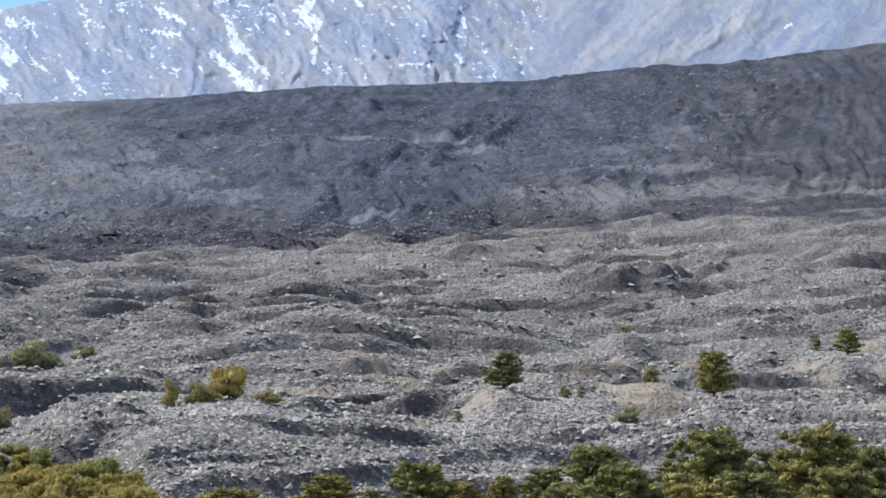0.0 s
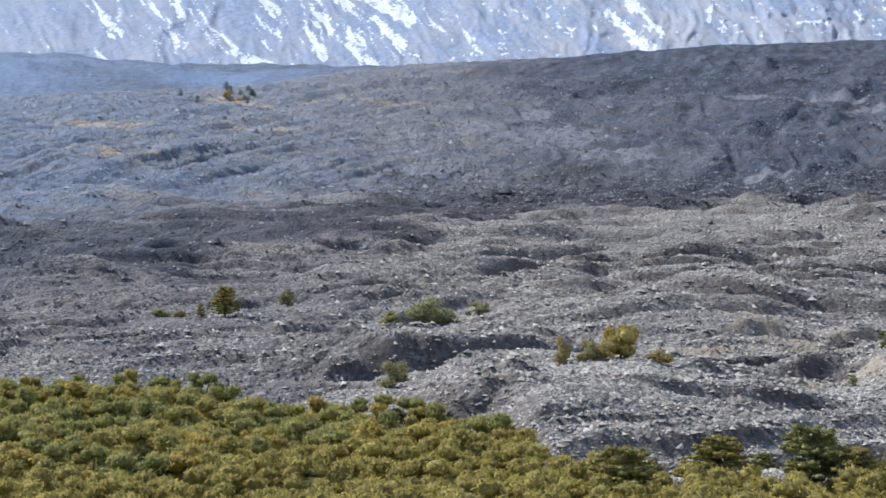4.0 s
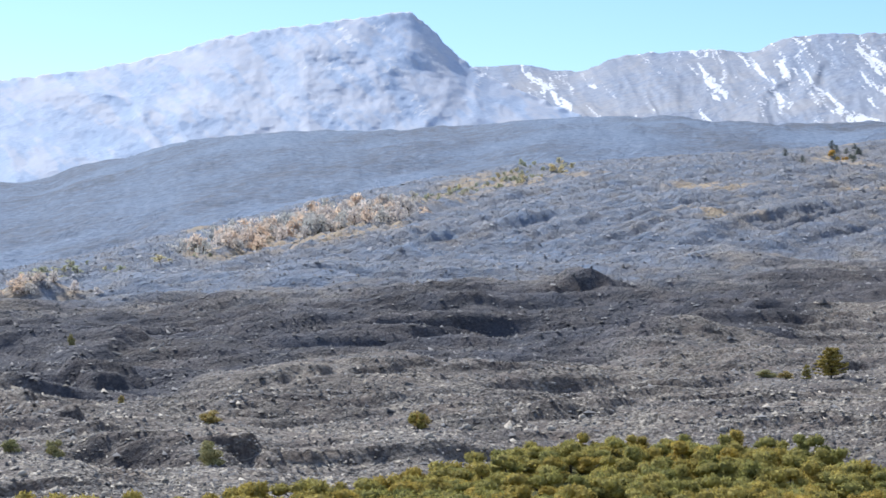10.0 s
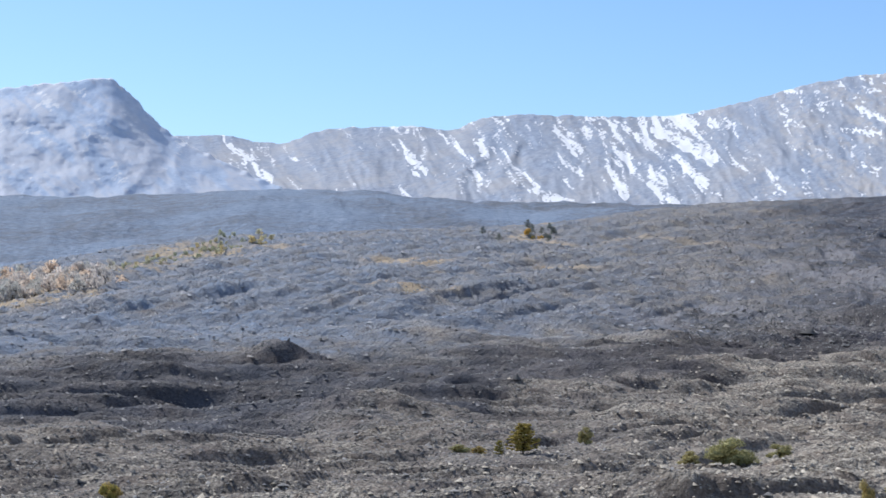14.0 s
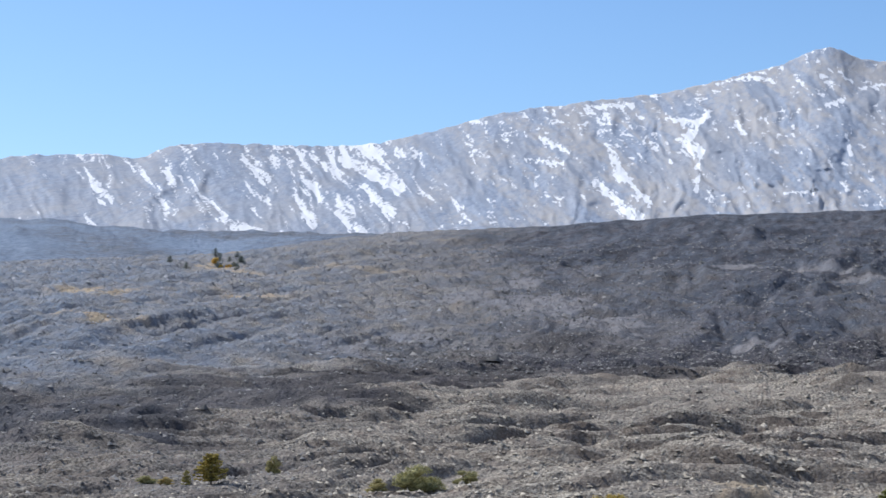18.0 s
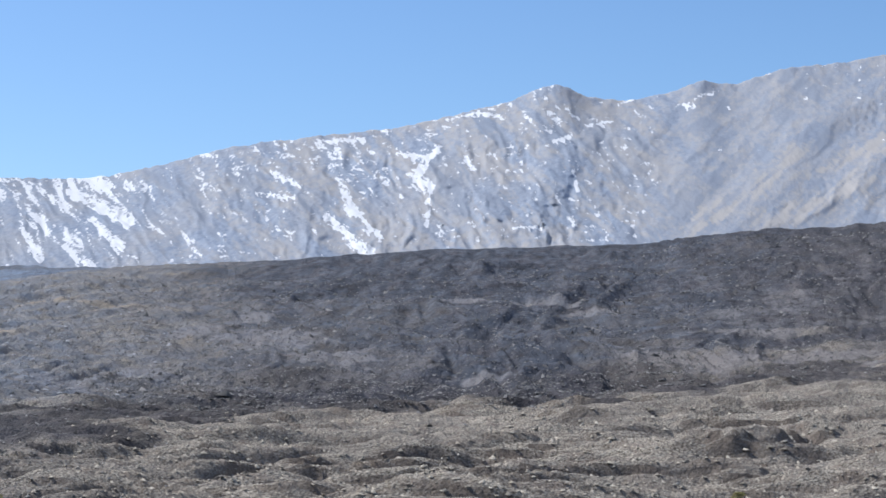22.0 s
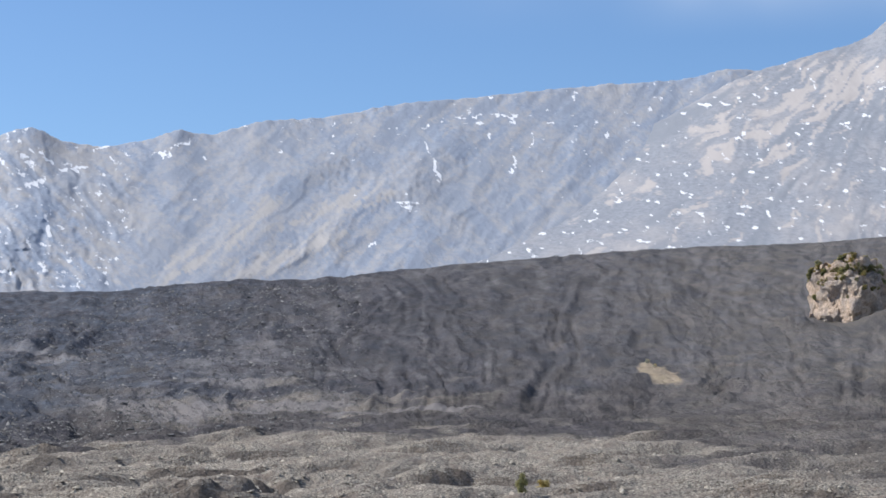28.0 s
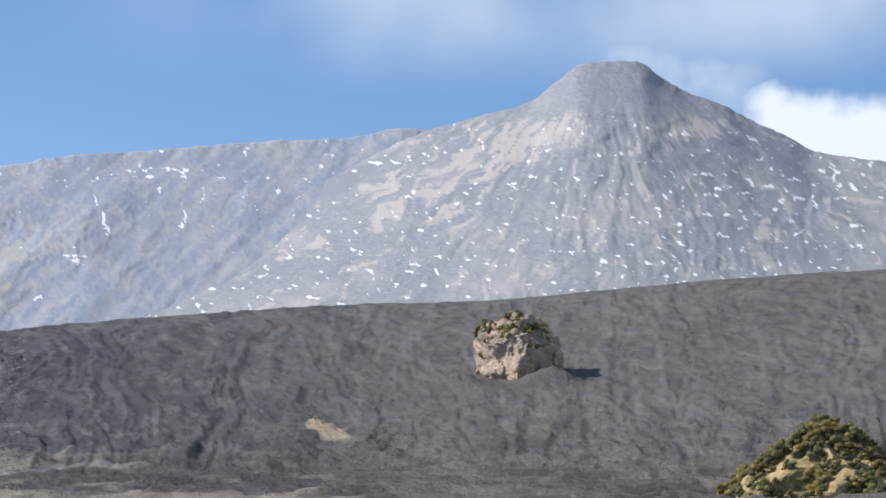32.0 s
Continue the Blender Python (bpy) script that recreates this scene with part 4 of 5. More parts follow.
rng_np = np.random.default_rng(5)
n_rock = 140000
rb = rng_np.uniform(-41, 33, n_rock)
rr_ = 1 / rng_np.uniform(1 / 800, 1 / 163, n_rock)
rs = 0.225 * np.exp(0.35 * rng_np.standard_normal(n_rock)) * (rr_ / 250) ** 0.8
edge, young = curve(rb, FOOT_RANGE), curve(rb, DARK_FROM)
rx_, ry_ = rr_ * np.sin(np.radians(rb)), rr_ * np.cos(np.radians(rb))
soil = step(fbm(rx_ / 17, ry_ / 22, 4, 121, 0.65), 0.2, 0.55) * step(rr_, 235, 265) * (1 - step(rr_, 330, 400)) * step(rb, -7, -2)
lie = (rr_ < edge * 0.98) & (rr_ > curve(rb, WOOD_EDGE) + 2) & (rng_np.random(n_rock) > 0.85 * soil) & ~((rb > 8) & (rr_ > 560 + 60 * rng_np.standard_normal(n_rock)) & (rng_np.random(n_rock) < 0.85))
old_side = lie & (rr_ < young * (1 + 0.08 * rng_np.standard_normal(n_rock))) & ((rb > -13 + 2 * rng_np.standard_normal(n_rock)) | (rng_np.random(n_rock) < 0.35 * (1 - step(rr_, 290, 420))))
rubble("lava_rubble", "grey broken clinker blocks covering the old lava field", BOULDER, rb[old_side], rr_[old_side], rs[old_side], 6)
new_side = lie & ~old_side
rubble("young_rubble", "dark grey broken blocks covering the young lava flow", BOULDER_DARK, rb[new_side], rr_[new_side], 0.9 * rs[new_side], 7)
rb3 = rng_np.uniform(-41, 9, 42000)
rr3 = curve(rb3, FOOT_RANGE) * np.exp(rng_np.uniform(-0.05, 0.6, 42000))
rs3 = 0.5 * np.exp(0.4 * rng_np.standard_normal(42000)) * (rr3 / 1000) ** 0.7
old_flow = rb3 < -13 + 2.5 * rng_np.standard_normal(42000)
rubble("slope_rubble", "dark blocks strewn over the young flows of the slope", BOULDER_DARK, rb3[~old_flow], rr3[~old_flow], rs3[~old_flow], 9)
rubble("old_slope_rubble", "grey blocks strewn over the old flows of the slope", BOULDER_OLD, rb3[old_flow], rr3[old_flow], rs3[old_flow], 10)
rb2 = rng_np.uniform(-12, 4, 9000)
rr2 = curve(rb2, FOOT_RANGE) * rng_np.uniform(0.96, 1.1, 9000)
rubble("fresh_rubble", "dark broken blocks at the foot of the slope", BOULDER_DARK, rb2, rr2, 0.26 * np.exp(0.5 * rng_np.standard_normal(9000)) * (rr2 / 500) ** 0.5, 8)


# ---- plants ----
def leaf_cloud(g, centres, radii, count, leaf):
    """Small leaf blades, each a quad of its own, filling a group of clumps."""
    k = g.integers(0, len(centres), count)
    d = g.normal(size=(count, 3))
    d /= np.linalg.norm(d, axis=1, keepdims=True)
    d[:, 2] = np.where(d[:, 2] < -0.35, -d[:, 2], d[:, 2])
    p = centres[k] + d * radii[k] * (g.random((count, 1)) ** 0.22)
    out = d + 0.7 * g.normal(size=(count, 3))
    out /= np.linalg.norm(out, axis=1, keepdims=True)
    side = np.cross(out, g.normal(size=(count, 3)))
    side /= np.linalg.norm(side, axis=1, keepdims=True) + 1e-9
    top = np.cross(out, side)
    s = leaf * g.uniform(0.6, 1.3, (count, 1))
    v = np.stack([p - side * s * 0.6 - top * s * 0.2, p + side * s * 0.1 - top * s, p + side * s * 0.7 + top * s * 0.15, p - side * s * 0.05 + top * s], 1)
    return v.reshape(-1, 3), np.arange(count * 4).reshape(-1, 4)


def sprigs(g, centres, radii, count, size):
    """Fine upright twigs with their leaves, each one slender blade, in a group of loose clumps."""
    k = g.integers(0, len(centres), count)
    d = g.normal(size=(count, 3))
    d /= np.linalg.norm(d, axis=1, keepdims=True)
    d[:, 2] = np.where(d[:, 2] < -0.3, -d[:, 2], d[:, 2])
    p = centres[k] + d * radii[k] * g.uniform(0.72, 1.12, (count, 1))
    up = np.array((0, 0, 1.0)) - d * d[:, 2:3] + 0.55 * g.normal(size=(count, 3)) + 0.3 * d
    up /= np.linalg.norm(up, axis=1, keepdims=True)
    side = np.cross(d + 0.25 * g.normal(size=(count, 3)), up)
    side /= np.linalg.norm(side, axis=1, keepdims=True) + 1e-9
    ln = size * g.uniform(0.7, 1.5, (count, 1))
    v = np.stack([p - side * ln * 0.24 - up * ln * 0.4, p + side * ln * 0.24 - up * ln * 0.4, p + up * ln * 0.75], 1)
    return v.reshape(-1, 3), np.arange(count * 3).reshape(-1, 3)


def limb(p0, p1, r0, r1, sides=6):
    """A tapered length of wood between two points."""
    p0, p1 = Vector(p0), Vector(p1)
    q = (p1 - p0).to_track_quat("Z", "Y")
    ring = [Vector((math.cos(a), math.sin(a), 0)) for a in np.linspace(0, 2 * math.pi, sides, endpoint=False)]
    v = [p0 + q @ (c * r0) for c in ring] + [p1 + q @ (c * r1) for c in ring]
    f = [(i, (i + 1) % sides, sides + (i + 1) % sides, sides + i) for i in range(sides)]
    return np.array(v), np.array(f)


def join(pieces):
    v, f, n = [], [], 0
    for a, b in pieces:
        v.append(a)
        f.append(b + n)
        n += len(a)
    return np.concatenate(v), np.concatenate(f)


def ico(cuts=1):
    bm = bmesh.new()
    bmesh.ops.create_icosphere(bm, subdivisions=cuts, radius=1.0)
    v, f = np.array([q.co for q in bm.verts]), np.array([[q.index for q in face.verts] for face in bm.faces])
    bm.free()
    return v, f


BALL, BALL_FACES = ico()
ROUND, ROUND_FACES = ico(2)


def shrub_meshes(seed, mat, leaves, leaf, lumps=9, heart=True, full=0.72):
    """Trunk and crown of a broadleaf of unit height, about as wide as high. full: how far the dense heart of each clump reaches."""
    g = np.random.default_rng(seed)
    ang, rad = g.uniform(0, 2 * np.pi, lumps), np.sqrt(g.random(lumps)) * 0.34
    high = np.sqrt(np.clip(1 - (rad / 0.42) ** 2, 0, 1))
    c = np.stack([np.cos(ang) * rad, np.sin(ang) * rad, 0.12 + (0.04 + 0.62 * high) * np.linspace(0.0, 1.0, lumps)[g.permutation(lumps)]], -1)
    wide = g.uniform(0.15, 0.23, lumps) * (1.35 if lumps < 7 else 1.0)
    rd = np.stack([wide, wide, wide * g.uniform(0.8, 1.0, lumps)], -1)
    lv, lf = sprigs(g, c, rd, leaves, leaf)
    if heart:
        ball, ball_faces = (ROUND, ROUND_FACES) if full > 0.75 else (BALL, BALL_FACES)
        cores = []
        for q, w in zip(c, rd):
            cores.append((ball * g.uniform(0.72, 1.12, (len(ball), 1)) * w * full + q, ball_faces))
        lv, lf = join(cores + [(lv, lf)])
    crown = mesh_from("crown", lv, lf, mat)
    wood = [limb((0, 0, -0.06), (0.02, 0.01, 0.3), 0.035, 0.025)]
    for q in c[:5]:
        wood.append(limb((0.02, 0.01, 0.25), q, 0.02, 0.006, 4))
    return mesh_from("trunk", *join(wood), BARK), crown


def pine_meshes(seed, mat, tiers=9, leaf=0.03, leaves=900, spread=0.4):
    """Trunk and crown of a pine of unit height: whorls of branches, each with flat pads of needles and gaps between the whorls."""
    g = np.random.default_rng(seed)
    lean = g.uniform(-0.05, 0.05, 2)
    wood, cs, rs, pads = [limb((0, 0, -0.04), (lean[0], lean[1], 0.97), 0.028, 0.005)], [], [], []
    for i in range(tiers):
        h = 0.1 + 0.8 * (i / (tiers - 1)) ** 0.95
        reach = spread * (min(1.0, 0.72 + 1.6 * h) if h < 0.25 else max(1 - (h - 0.25) / 0.8, 0) ** 0.58) + 0.025
        arms = 7 if i < tiers - 3 else 5
        for k in range(arms):
            a = k * 2 * math.pi / arms + i * 0.9 + g.uniform(-0.35, 0.35)
            q = reach * g.uniform(0.6, 1.15)
            foot = (lean[0] * h, lean[1] * h, h + g.uniform(-0.035, 0.035))
            end = (math.cos(a) * q + foot[0], math.sin(a) * q + foot[1], h + 0.25 * q + g.uniform(-0.05, 0.05))
            wood.append(limb(foot, end, 0.009, 0.003, 4))
            for f in (0.4, 0.72, 1.0):
                p = np.array(foot) * (1 - f) + np.array(end) * f
                size = (0.045 + 0.13 * reach) * g.uniform(0.75, 1.2) * (1.1 - 0.25 * f)
                cs.append(p)
                rs.append((size, size, 0.05))
                pads.append((BALL * g.uniform(0.65, 1.1, (len(BALL), 1)) * np.array((size, size, 0.045)) * 0.86 + p, BALL_FACES))
    cs.append((lean[0], lean[1], 0.95))
    rs.append((0.03, 0.03, 0.06))
    v, f = sprigs(g, np.array(cs), np.array(rs), leaves, leaf)
    v, f = join(pads + [(v, f)])
    return mesh_from("trunk", *join(wood), BARK), mesh_from("crown", v, f, mat)


def plant(name, label, category, group, meshes, bearing, rng, height, width, seed, sink=0.1):
    """A tree or bush: an empty at its base with trunk and crown."""
    g = random.Random(seed)
    base = new(name)
    base.empty_display_size = 0.2
    sx = width / (0.85 if name != "pine_tree" else 0.72)
    base.matrix_world = Matrix.Translation(on_ground(bearing, rng, max(sink, 0.14 * height) if name == "bush" else sink)) @ Matrix.Rotation(g.uniform(0, 6.28), 4, "Z") @ Matrix.Diagonal((sx, sx, height, 1))
    part("trunk", meshes[0], base)
    part("crown", meshes[1], base)
    return tagged(base, label, category, group)


PINES = [pine_meshes(11 + i, PINE, 10, 0.03, 5200, 0.44) for i in range(4)]
SMALL_PINES = [pine_meshes(21 + i, PINE, 7, 0.05, 900, 0.38) for i in range(2)]
OLIVES = [shrub_meshes(31 + i, OLIVE, 2600, 0.055, 12, True, 0.68) for i in range(3)]
GOLDS = [shrub_meshes(41, GOLD, 1900, 0.05, 14, True, 0.8)]
BROOMS = [shrub_meshes(51 + i, BROOM, 640, 0.085, 7, True, 0.86) for i in range(6)]

for i, (b, r, h, w) in enumerate(((7.25, 284, 6.3, 4.4), (1.63, 265, 4.6, 4.1), (3.71, 266, 1.6, 1.2), (9.93, 356, 2.8, 2.1), (10.77, 344, 4.4, 3.7), (0.39, 248, 1.4, 1.1), (-16.41, 360, 5.2, 4.2), (-17.06, 356, 2.6, 1.7))):
    plant("pine_tree", "lone dark green pine standing on bare grey lava", "tree", "lone pines on the lava", SMALL_PINES[i % 2] if h < 4 else PINES[i % 4], b, r, h, w, 100 + i)
for i, (b, r, h, w) in enumerate(((5.55, 282, 3.0, 2.5), (3.25, 266, 1.9, 1.5), (4.88, 241, 2.1, 4.0), (-6.67, 238, 3.3, 2.5), (-7.35, 238, 4.0, 1.9), (-4.72, 242, 1.9, 3.2), (4.85, 409, 1.6, 2.8), (-27.41, 271, 2.6, 2.6),
                                  (-14.75, 382, 3.8, 2.8), (-11.94, 246, 4.2, 3.6), (-10.89, 362, 5.9, 9.2), (-12.02, 349, 2.7, 3.7), (-9.62, 380, 3.2, 4.6), (-32.99, 284, 2.2, 3.0), (-32.97, 235, 3.3, 3.4), (-37.09, 235, 2.6, 2.1))):
    plant("bush", "olive-green bush growing between grey lava blocks", "bush", "bushes on the lava", OLIVES[i % 3], b, r, h, w, 140 + i)
for i, (b, r, h, w) in enumerate(((-38.26, 240, 2.0, 2.2), (-18.11, 368, 1.8, 3.9), (-17.59, 356, 1.6, 2.5), (-35.35, 331, 1.7, 1.1), (-36.65, 428, 2.9, 1.6), (13.29, 577, 6.7, 3.7), (13.85, 625, 3.8, 4.3), (-6.3, 239, 2.6, 3.2))):
    plant("bush", "small olive-green bush among lava blocks", "bush", "bushes on the lava", OLIVES[i % 3], b, r, h, w, 170 + i)
plant("autumn_tree", "golden-yellow autumn tree on the grey lava", "tree", "", GOLDS[0], -5.77, 242, 5.1, 4.2, 190)
plant("broom_bush", "yellow-green broom bush on grey lava", "bush", "", BROOMS[0], -27.47, 270, 2.9, 2.1, 191)

# tall pines at the edge of the near wood
for i, (b, r, h) in enumerate(((4.08, 165, 6.9), (7.39, 160, 8.2), (6.11, 172, 5.7), (9.92, 158, 8.5), (11.09, 166, 7.2), (8.95, 176, 6.4), (2.64, 170, 5.0), (-0.56, 162, 5.5), (-3.14, 168, 4.3), (-2.0, 178, 2.8),
                               (0.66, 160, 4.2), (-5.56, 150, 4.9), (1.57, 180, 3.0), (5.06, 150, 6.4), (8.21, 146, 6.3), (10.5, 144, 6.7), (6.86, 140, 6.1), (3.39, 142, 5.5))):
    plant("pine_tree", "dense green pine at the edge of the near wood", "tree", "pines of the near wood", PINES[i % 4], b, r, h, h * (0.8 + 0.1 * (i % 3)), 200 + i)

# the near wood of broom
g = random.Random(77)
spots = []
for k in range(2300):
    b, q = g.uniform(-43, 13), g.random()
    r_far = float(curve(np.array([b]), WOOD_EDGE)[0])
    r = 118 + (r_far - 118) * q ** 0.75
    x, y = r * math.sin(radians(b)), r * math.cos(radians(b))
    if all((x - u) ** 2 + (y - v) ** 2 > 4.6 for u, v, *_ in spots):
        spots.append((x, y, b, r))
spots.sort(key=lambda s: abs(s[2] + 20) + abs(s[3] - 215) * 0.3)
near_wood, far_wood = spots[:280], spots[280:]
for i, (x, y, b, r) in enumerate(near_wood):
    h = g.uniform(2.6, 3.8)
    plant("broom_bush", "yellow-green broom bush of the dense near wood", "bush", "broom bushes of the near wood", BROOMS[i % 6], b, r, h, h * g.uniform(1.1, 1.4), 300 + i, 0.3)
pieces = []
for i, (x, y, b, r) in enumerate(far_wood):
    me = BROOMS[i % 6][1]
    co = np.empty(len(me.vertices) * 3)
    me.vertices.foreach_get("co", co)
    co = co.reshape(-1, 3)
    h, a = g.uniform(2.6, 3.8), g.uniform(0, 6.28)
    w = h * g.uniform(1.15, 1.55)
    turned = np.stack([(co[:, 0] * math.cos(a) - co[:, 1] * math.sin(a)) * w + x, (co[:, 0] * math.sin(a) + co[:, 1] * math.cos(a)) * w + y, co[:, 2] * h + float(ground_height(b, r)) - 0.3], -1)
    fa = np.empty(len(me.polygons) * 3, np.int32)
    me.loops.foreach_get("vertex_index", fa)
    pieces.append((turned, fa.reshape(-1, 3)))
tagged(new("broom_wood", mesh_from("broom_wood", *join(pieces), BROOM)), "dense yellow-green broom thicket below the viewpoint", "bushes", kind="stuff")


# ---- outcrops and far trees ----
def outcrop(name, label, bearing, rng, half, height, sink, seed, peak=0.0, mat=None, keel=0.0):
    """A weathered rock crag: a rock body of many ledges, with a grassy cap of its own."""
    bm = bmesh.new()
    bmesh.ops.create_icosphere(bm, subdivisions=6, radius=1.0)
    co = np.array([v.co for v in bm.verts])
    h = co[:, 2].copy()
    blocks = np.tanh(3 * fbm(co[:, 0] * 2.1 + 5, h * 2.6 + co[:, 1] * 1.8, 2, seed + 5)) * 0.11
    wave = 0.17 * ridged(co[:, 0] * 1.5 + co[:, 1] * 1.1, h * 1.2, 3, seed) + 0.15 * fbm(co[:, 0] * 3, h * 4 + co[:, 1] * 2, 4, seed + 3) + blocks
    wave = wave * (0.5 if peak else 1.0)
    up = np.clip(h, 0, 1)
    swell = (1 + wave) * (1 - peak * up) * np.where(h < 0, 1 - 0.5 * h * h, 1)
    co[:, :2] *= (swell * half)[:, None]
    co[:, 2] = np.sign(h) * np.abs(h) ** (0.75 if peak == 0 else 1.0) * (1 + 0.6 * wave) * height
    # a keeled crag narrows downwards to one side, and its ledges are cut into blocks
    if keel:
        low = np.clip(-h, 0, 1)
        co[:, 0] = co[:, 0] * (1 - keel * low) - 0.1 * half * low
        co[:, 1] = co[:, 1] * 0.7 + 0.75 * np.sqrt((co[:, 0] - 0.15 * half) ** 2 + 0.05 * half ** 2)
        dist, own = cells(co[:, 0] / 7 + 0.4 * wave, co[:, 2] / 9, seed)
        co[:, 1] -= 4.0 * (own - 0.5) * np.clip(1.5 - 1.5 * dist, 0, 1)
    for v, c in zip(bm.verts, co):
        v.co = c
    bm.normal_update()
    me = bpy.data.meshes.new("rock")
    bm.to_mesh(me)
    bm.free()
    me.materials.append(mat or CRAG)
    base = new(name)
    base.matrix_world = Matrix.Translation(on_ground(bearing, rng, sink)) @ Matrix.Rotation(-radians(bearing), 4, "Z")
    part("rock", me, base)
    g = np.random.default_rng(seed)
    n = 500
    a, q = g.uniform(0, 2 * np.pi, n), np.sqrt(g.random(n)) * half * 0.75
    top = height * (np.sqrt(np.clip(1 - (q / half) ** 2, 0, 1)) ** 0.75 if peak == 0 else 1 - q / half) * 1.02
    pts = np.stack([np.cos(a) * q, np.sin(a) * q * (0.7 if keel else 1.0) + (0.75 * np.abs(np.cos(a) * q - 0.15 * half) if keel else 0.0), top], -1)
    part("grass_tuft", mesh_from("grass_tuft", *leaf_cloud(g, pts, np.full((n, 3), 1.0), n * 3, 0.9), STRAW), base, "dry straw-coloured grass")
    return tagged(base, label, "rock")


CRAG_1 = outcrop("rock_outcrop", "ochre rock crag with bushes rising from the dark slope", 22.08, 1252, 21.5, 24.0, -9.5, 401, keel=0.1)
CRAG_2 = outcrop("rock_outcrop", "steep ochre knoll thickly grown with dark bushes", 30.3, 830, 39.0, 26.0, 5.0, 411, 0.66, KNOLL)

SCRUB = [shrub_meshes(61 + i, SCRUB_LEAF, 300, 0.08, 6, True, 0.88) for i in range(3)]
BARES = [shrub_meshes(71 + i, BARE, 220, 0.12, 12, False) for i in range(3)]
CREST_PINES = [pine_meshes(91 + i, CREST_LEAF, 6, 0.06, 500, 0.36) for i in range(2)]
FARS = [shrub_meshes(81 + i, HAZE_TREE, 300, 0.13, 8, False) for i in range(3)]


def scrub_cover(crag, count, size, seed):
    """Low scrub all over a knoll, as one mass."""
    g = random.Random(seed)
    rock = next(c for c in crag.children if c.name.startswith("rock")).data
    roots = [v for v in rock.vertices if v.co.z > -2 and v.normal.y < 0.5 and v.normal.z > -0.2]
    pieces = []
    for k in range(count):
        me = SCRUB[k % 3][1]
        co = np.empty(len(me.vertices) * 3)
        me.vertices.foreach_get("co", co)
        fa = np.empty(len(me.polygons) * 3, np.int32)
        me.loops.foreach_get("vertex_index", fa)
        s = size * g.uniform(0.5, 1.2)
        p = crag.matrix_world @ g.choice(roots).co
        pieces.append((co.reshape(-1, 3) * np.array((1.3 * s, 1.3 * s, s)) + np.array((p.x, p.y, p.z - 0.5)), fa.reshape(-1, 3)))
    tagged(new("knoll_scrub", mesh_from("knoll_scrub", *join(pieces), SCRUB_LEAF)), "low dark olive scrub covering an ochre knoll", "bushes", kind="stuff")


def set_on(meshes, name, label, category, group, place, height, width, turn):
    base = new(name)
    base.matrix_world = Matrix.Translation(place) @ Matrix.Rotation(turn, 4, "Z") @ Matrix.Diagonal((width, width, height, 1))
    part("trunk", meshes[0], base)
    part("crown", meshes[1], base)
    return tagged(base, label, category, group)


def crown_crag(crag, floor, count, size, seed, label, group, kinds, least=0.12):
    """Bushes rooted on the top and shoulders of a crag."""
    g = random.Random(seed)
    rock = next(c for c in crag.children if c.name.startswith("rock")).data
    roots = [v for v in rock.vertices if v.co.z > floor and v.normal.z > least and v.normal.y < 0.5]
    for k in range(count):
        v = g.choice(roots)
        p = crag.matrix_world @ v.co - Vector((0, 0, 0.7))
        s = size * g.uniform(0.55, 1.3)
        set_on(kinds[k % len(kinds)], "bush", label, "bush", group, p, s, s * 1.25, g.uniform(0, 6.28))


crown_crag(CRAG_1, 3.0, 90, 3.6, 421, "dark green bush on the top of a rock crag", "bushes on the crag", SCRUB + OLIVES, 0.05)
crown_crag(CRAG_2, 0.0, 150, 5.0, 431, "dark green bush on a steep ochre knoll", "bushes on the knoll", SCRUB + SCRUB + OLIVES[:2], -0.2)

scrub_cover(CRAG_2, 210, 3.4, 441)

g = random.Random(91)
for k in range(170):
    f = g.random()
    b, r = -33.2 + 5.2 * f + g.gauss(0, 0.4), 850 + 165 * f + abs(g.gauss(0, 70))
    h = g.uniform(5.0, 10.0)
    set_on(BARES[k % 3], "bare_tree", "pale leafless tree in a grove on the far slope", "tree", "bare trees of the far grove", on_ground(b, r, 0.3), h, h * g.uniform(0.9, 1.3), g.uniform(0, 6))
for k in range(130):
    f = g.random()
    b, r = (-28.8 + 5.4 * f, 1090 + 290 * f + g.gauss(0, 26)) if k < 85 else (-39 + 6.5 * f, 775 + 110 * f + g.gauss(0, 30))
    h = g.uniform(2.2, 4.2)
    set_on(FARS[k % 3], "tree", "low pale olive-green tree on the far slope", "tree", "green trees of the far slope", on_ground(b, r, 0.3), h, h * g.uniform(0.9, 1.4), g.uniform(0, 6))
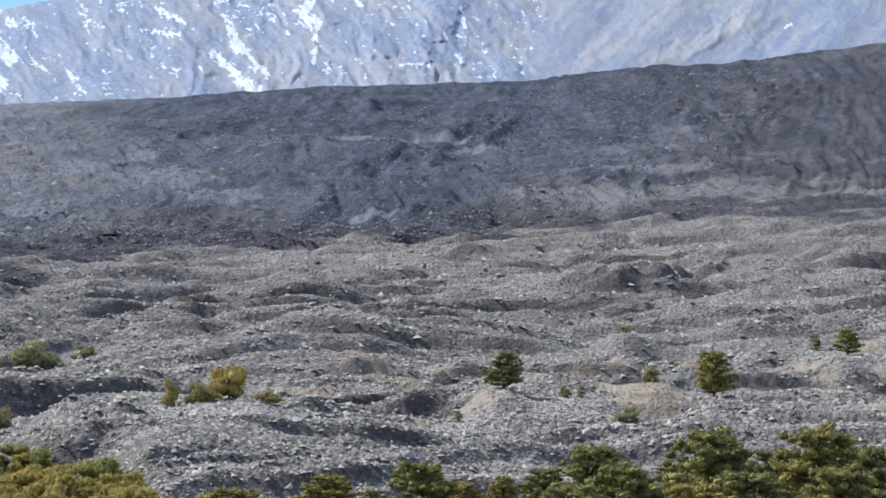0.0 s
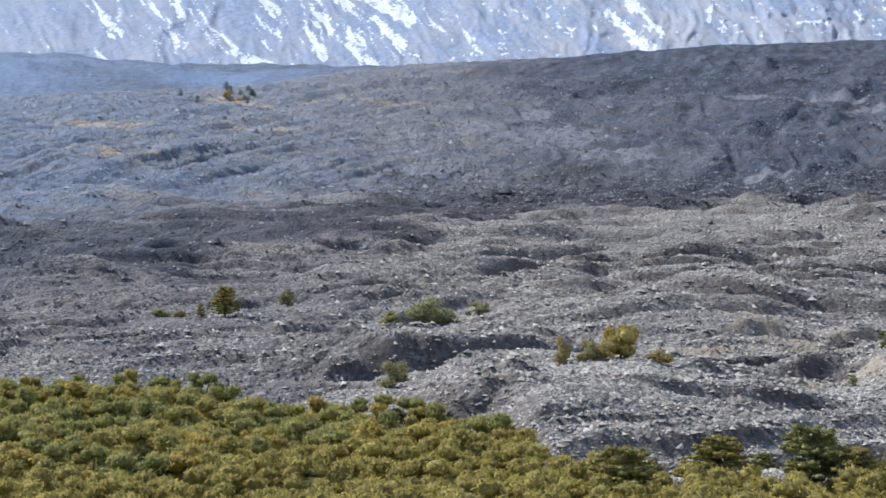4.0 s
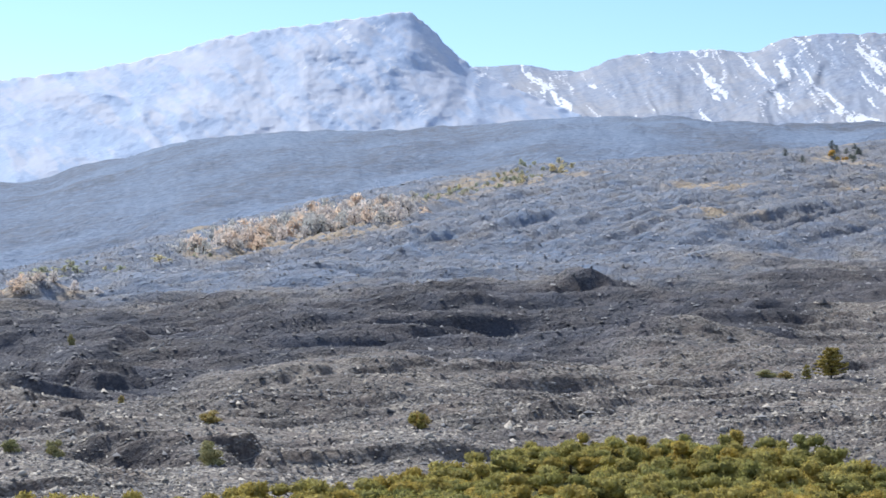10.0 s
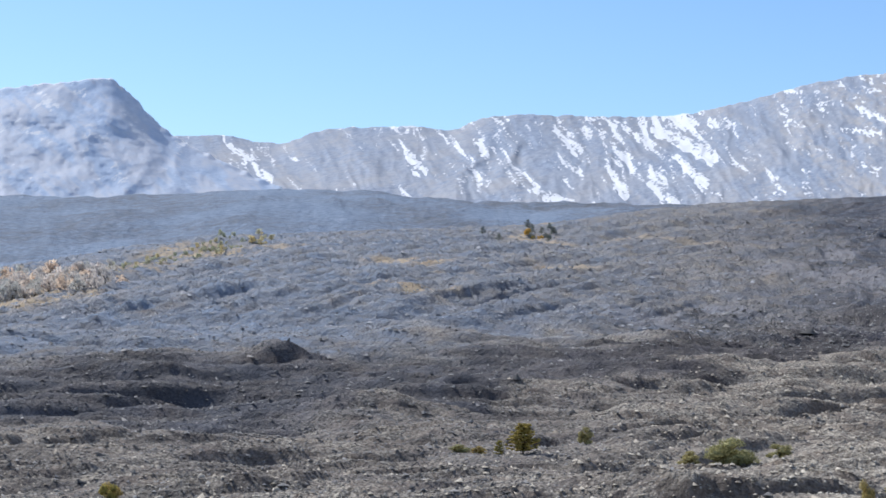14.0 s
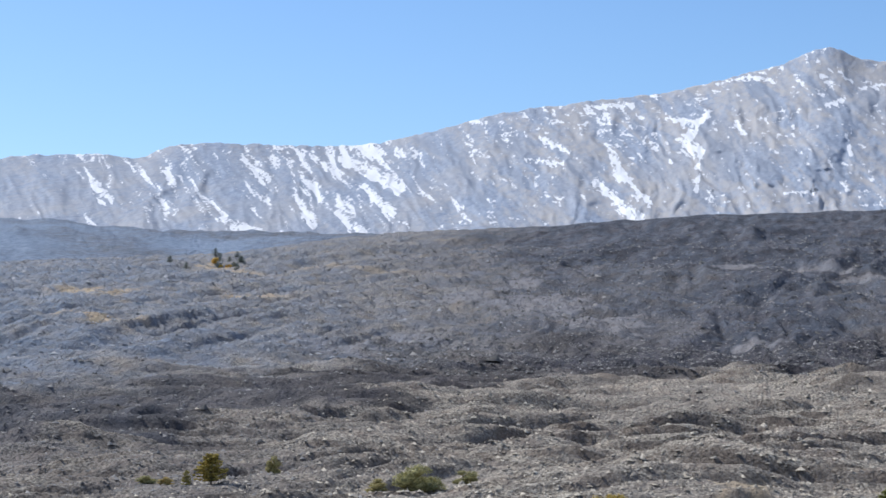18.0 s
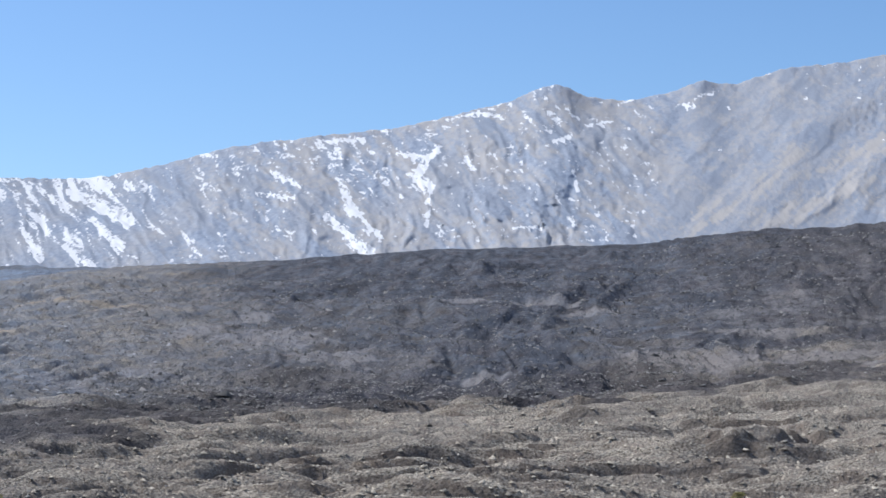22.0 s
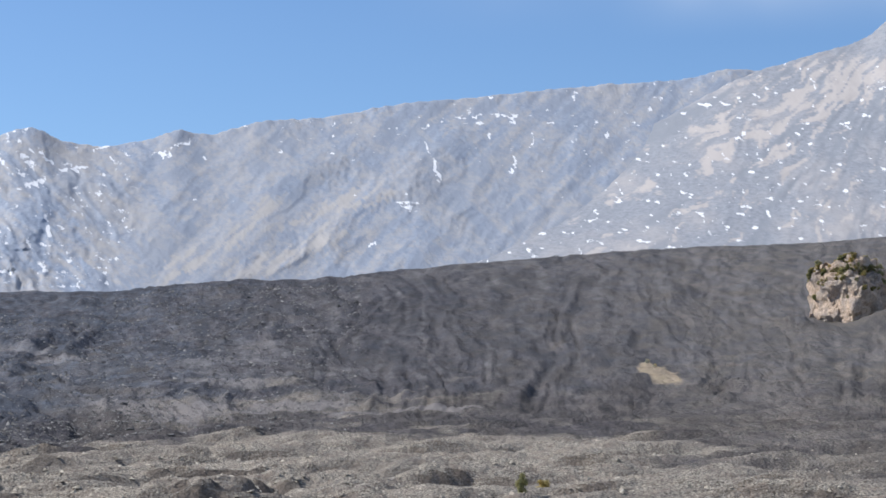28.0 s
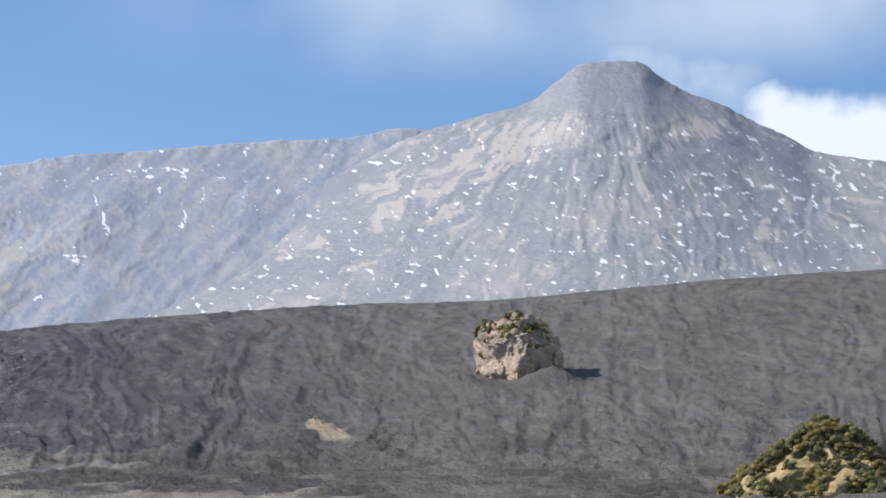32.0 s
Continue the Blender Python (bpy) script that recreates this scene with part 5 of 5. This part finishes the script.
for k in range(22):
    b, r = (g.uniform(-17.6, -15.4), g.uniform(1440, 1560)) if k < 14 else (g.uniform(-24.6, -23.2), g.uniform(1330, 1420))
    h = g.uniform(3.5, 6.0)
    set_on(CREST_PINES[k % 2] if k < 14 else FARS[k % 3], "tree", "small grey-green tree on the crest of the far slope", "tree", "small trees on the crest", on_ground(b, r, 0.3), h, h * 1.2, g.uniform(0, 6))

for k in range(26):
    b, r = -37.7 + g.gauss(0, 0.75), 688 + g.gauss(0, 7)
    h = g.uniform(3.0, 4.6)
    set_on(BARES[k % 3], "bare_tree", "pale beige leafless tree on a low hillock", "tree", "pale trees on the hillock", on_ground(b, r, 0.5), h, h * g.uniform(1.0, 1.4), g.uniform(0, 6))
for k, (b, r, h) in enumerate(((-16.35, 1480, 6.0), (-16.0, 1478, 5.0), (-16.2, 1470, 4.2))):
    set_on(GOLDS[0], "autumn_tree", "small yellow autumn tree beside grey-green trees", "tree", "yellow trees on the crest", on_ground(b, r, 0.3), h, h, k * 1.3)
for k in range(5):
    b, r = 16.78 + g.gauss(0, 0.12), 1116 + g.gauss(0, 6)
    h = g.uniform(1.4, 2.4)
    set_on(FARS[k % 3], "bush", "olive bush above a dry grass patch on the dark slope", "bush", "bushes by the grass patch", on_ground(b, r, 0.3), h, h * 1.3, k * 0.9)

# single large blocks on the near lava
def block_mesh(seed):
    """An angular lava block of unit size with chipped faces."""
    g = np.random.default_rng(seed)
    v = BALL * np.array((1.0, 0.8, 0.75))
    for k in range(9):
        n = g.normal(size=3)
        n /= np.linalg.norm(n)
        v = v - n * np.maximum(v @ n - g.uniform(0.5, 0.72), 0)[:, None]
    return mesh_from("block", v + 0.05 * g.normal(size=v.shape), BALL_FACES, BOULDER)


BLOCKS = [block_mesh(501 + i) for i in range(6)]
g = random.Random(505)
for k in range(90):
    b = g.uniform(-38, 13)
    low = max(float(curve(np.array([b]), WOOD_EDGE)[0]) + 6, 172)
    r = 1 / g.uniform(1 / 430, 1 / low)
    s = g.uniform(0.42, 0.85) * (r / 250) ** 0.6
    ob = new("boulder", BLOCKS[k % 6])
    ob.matrix_world = Matrix.Translation(on_ground(b, r, -0.15 * s)) @ Matrix.Rotation(g.uniform(0, 6.28), 4, "Z") @ Matrix.Diagonal((s, s, s, 1))
    tagged(ob, "angular grey lava block lying on the clinker", "rock", "large blocks on the lava")
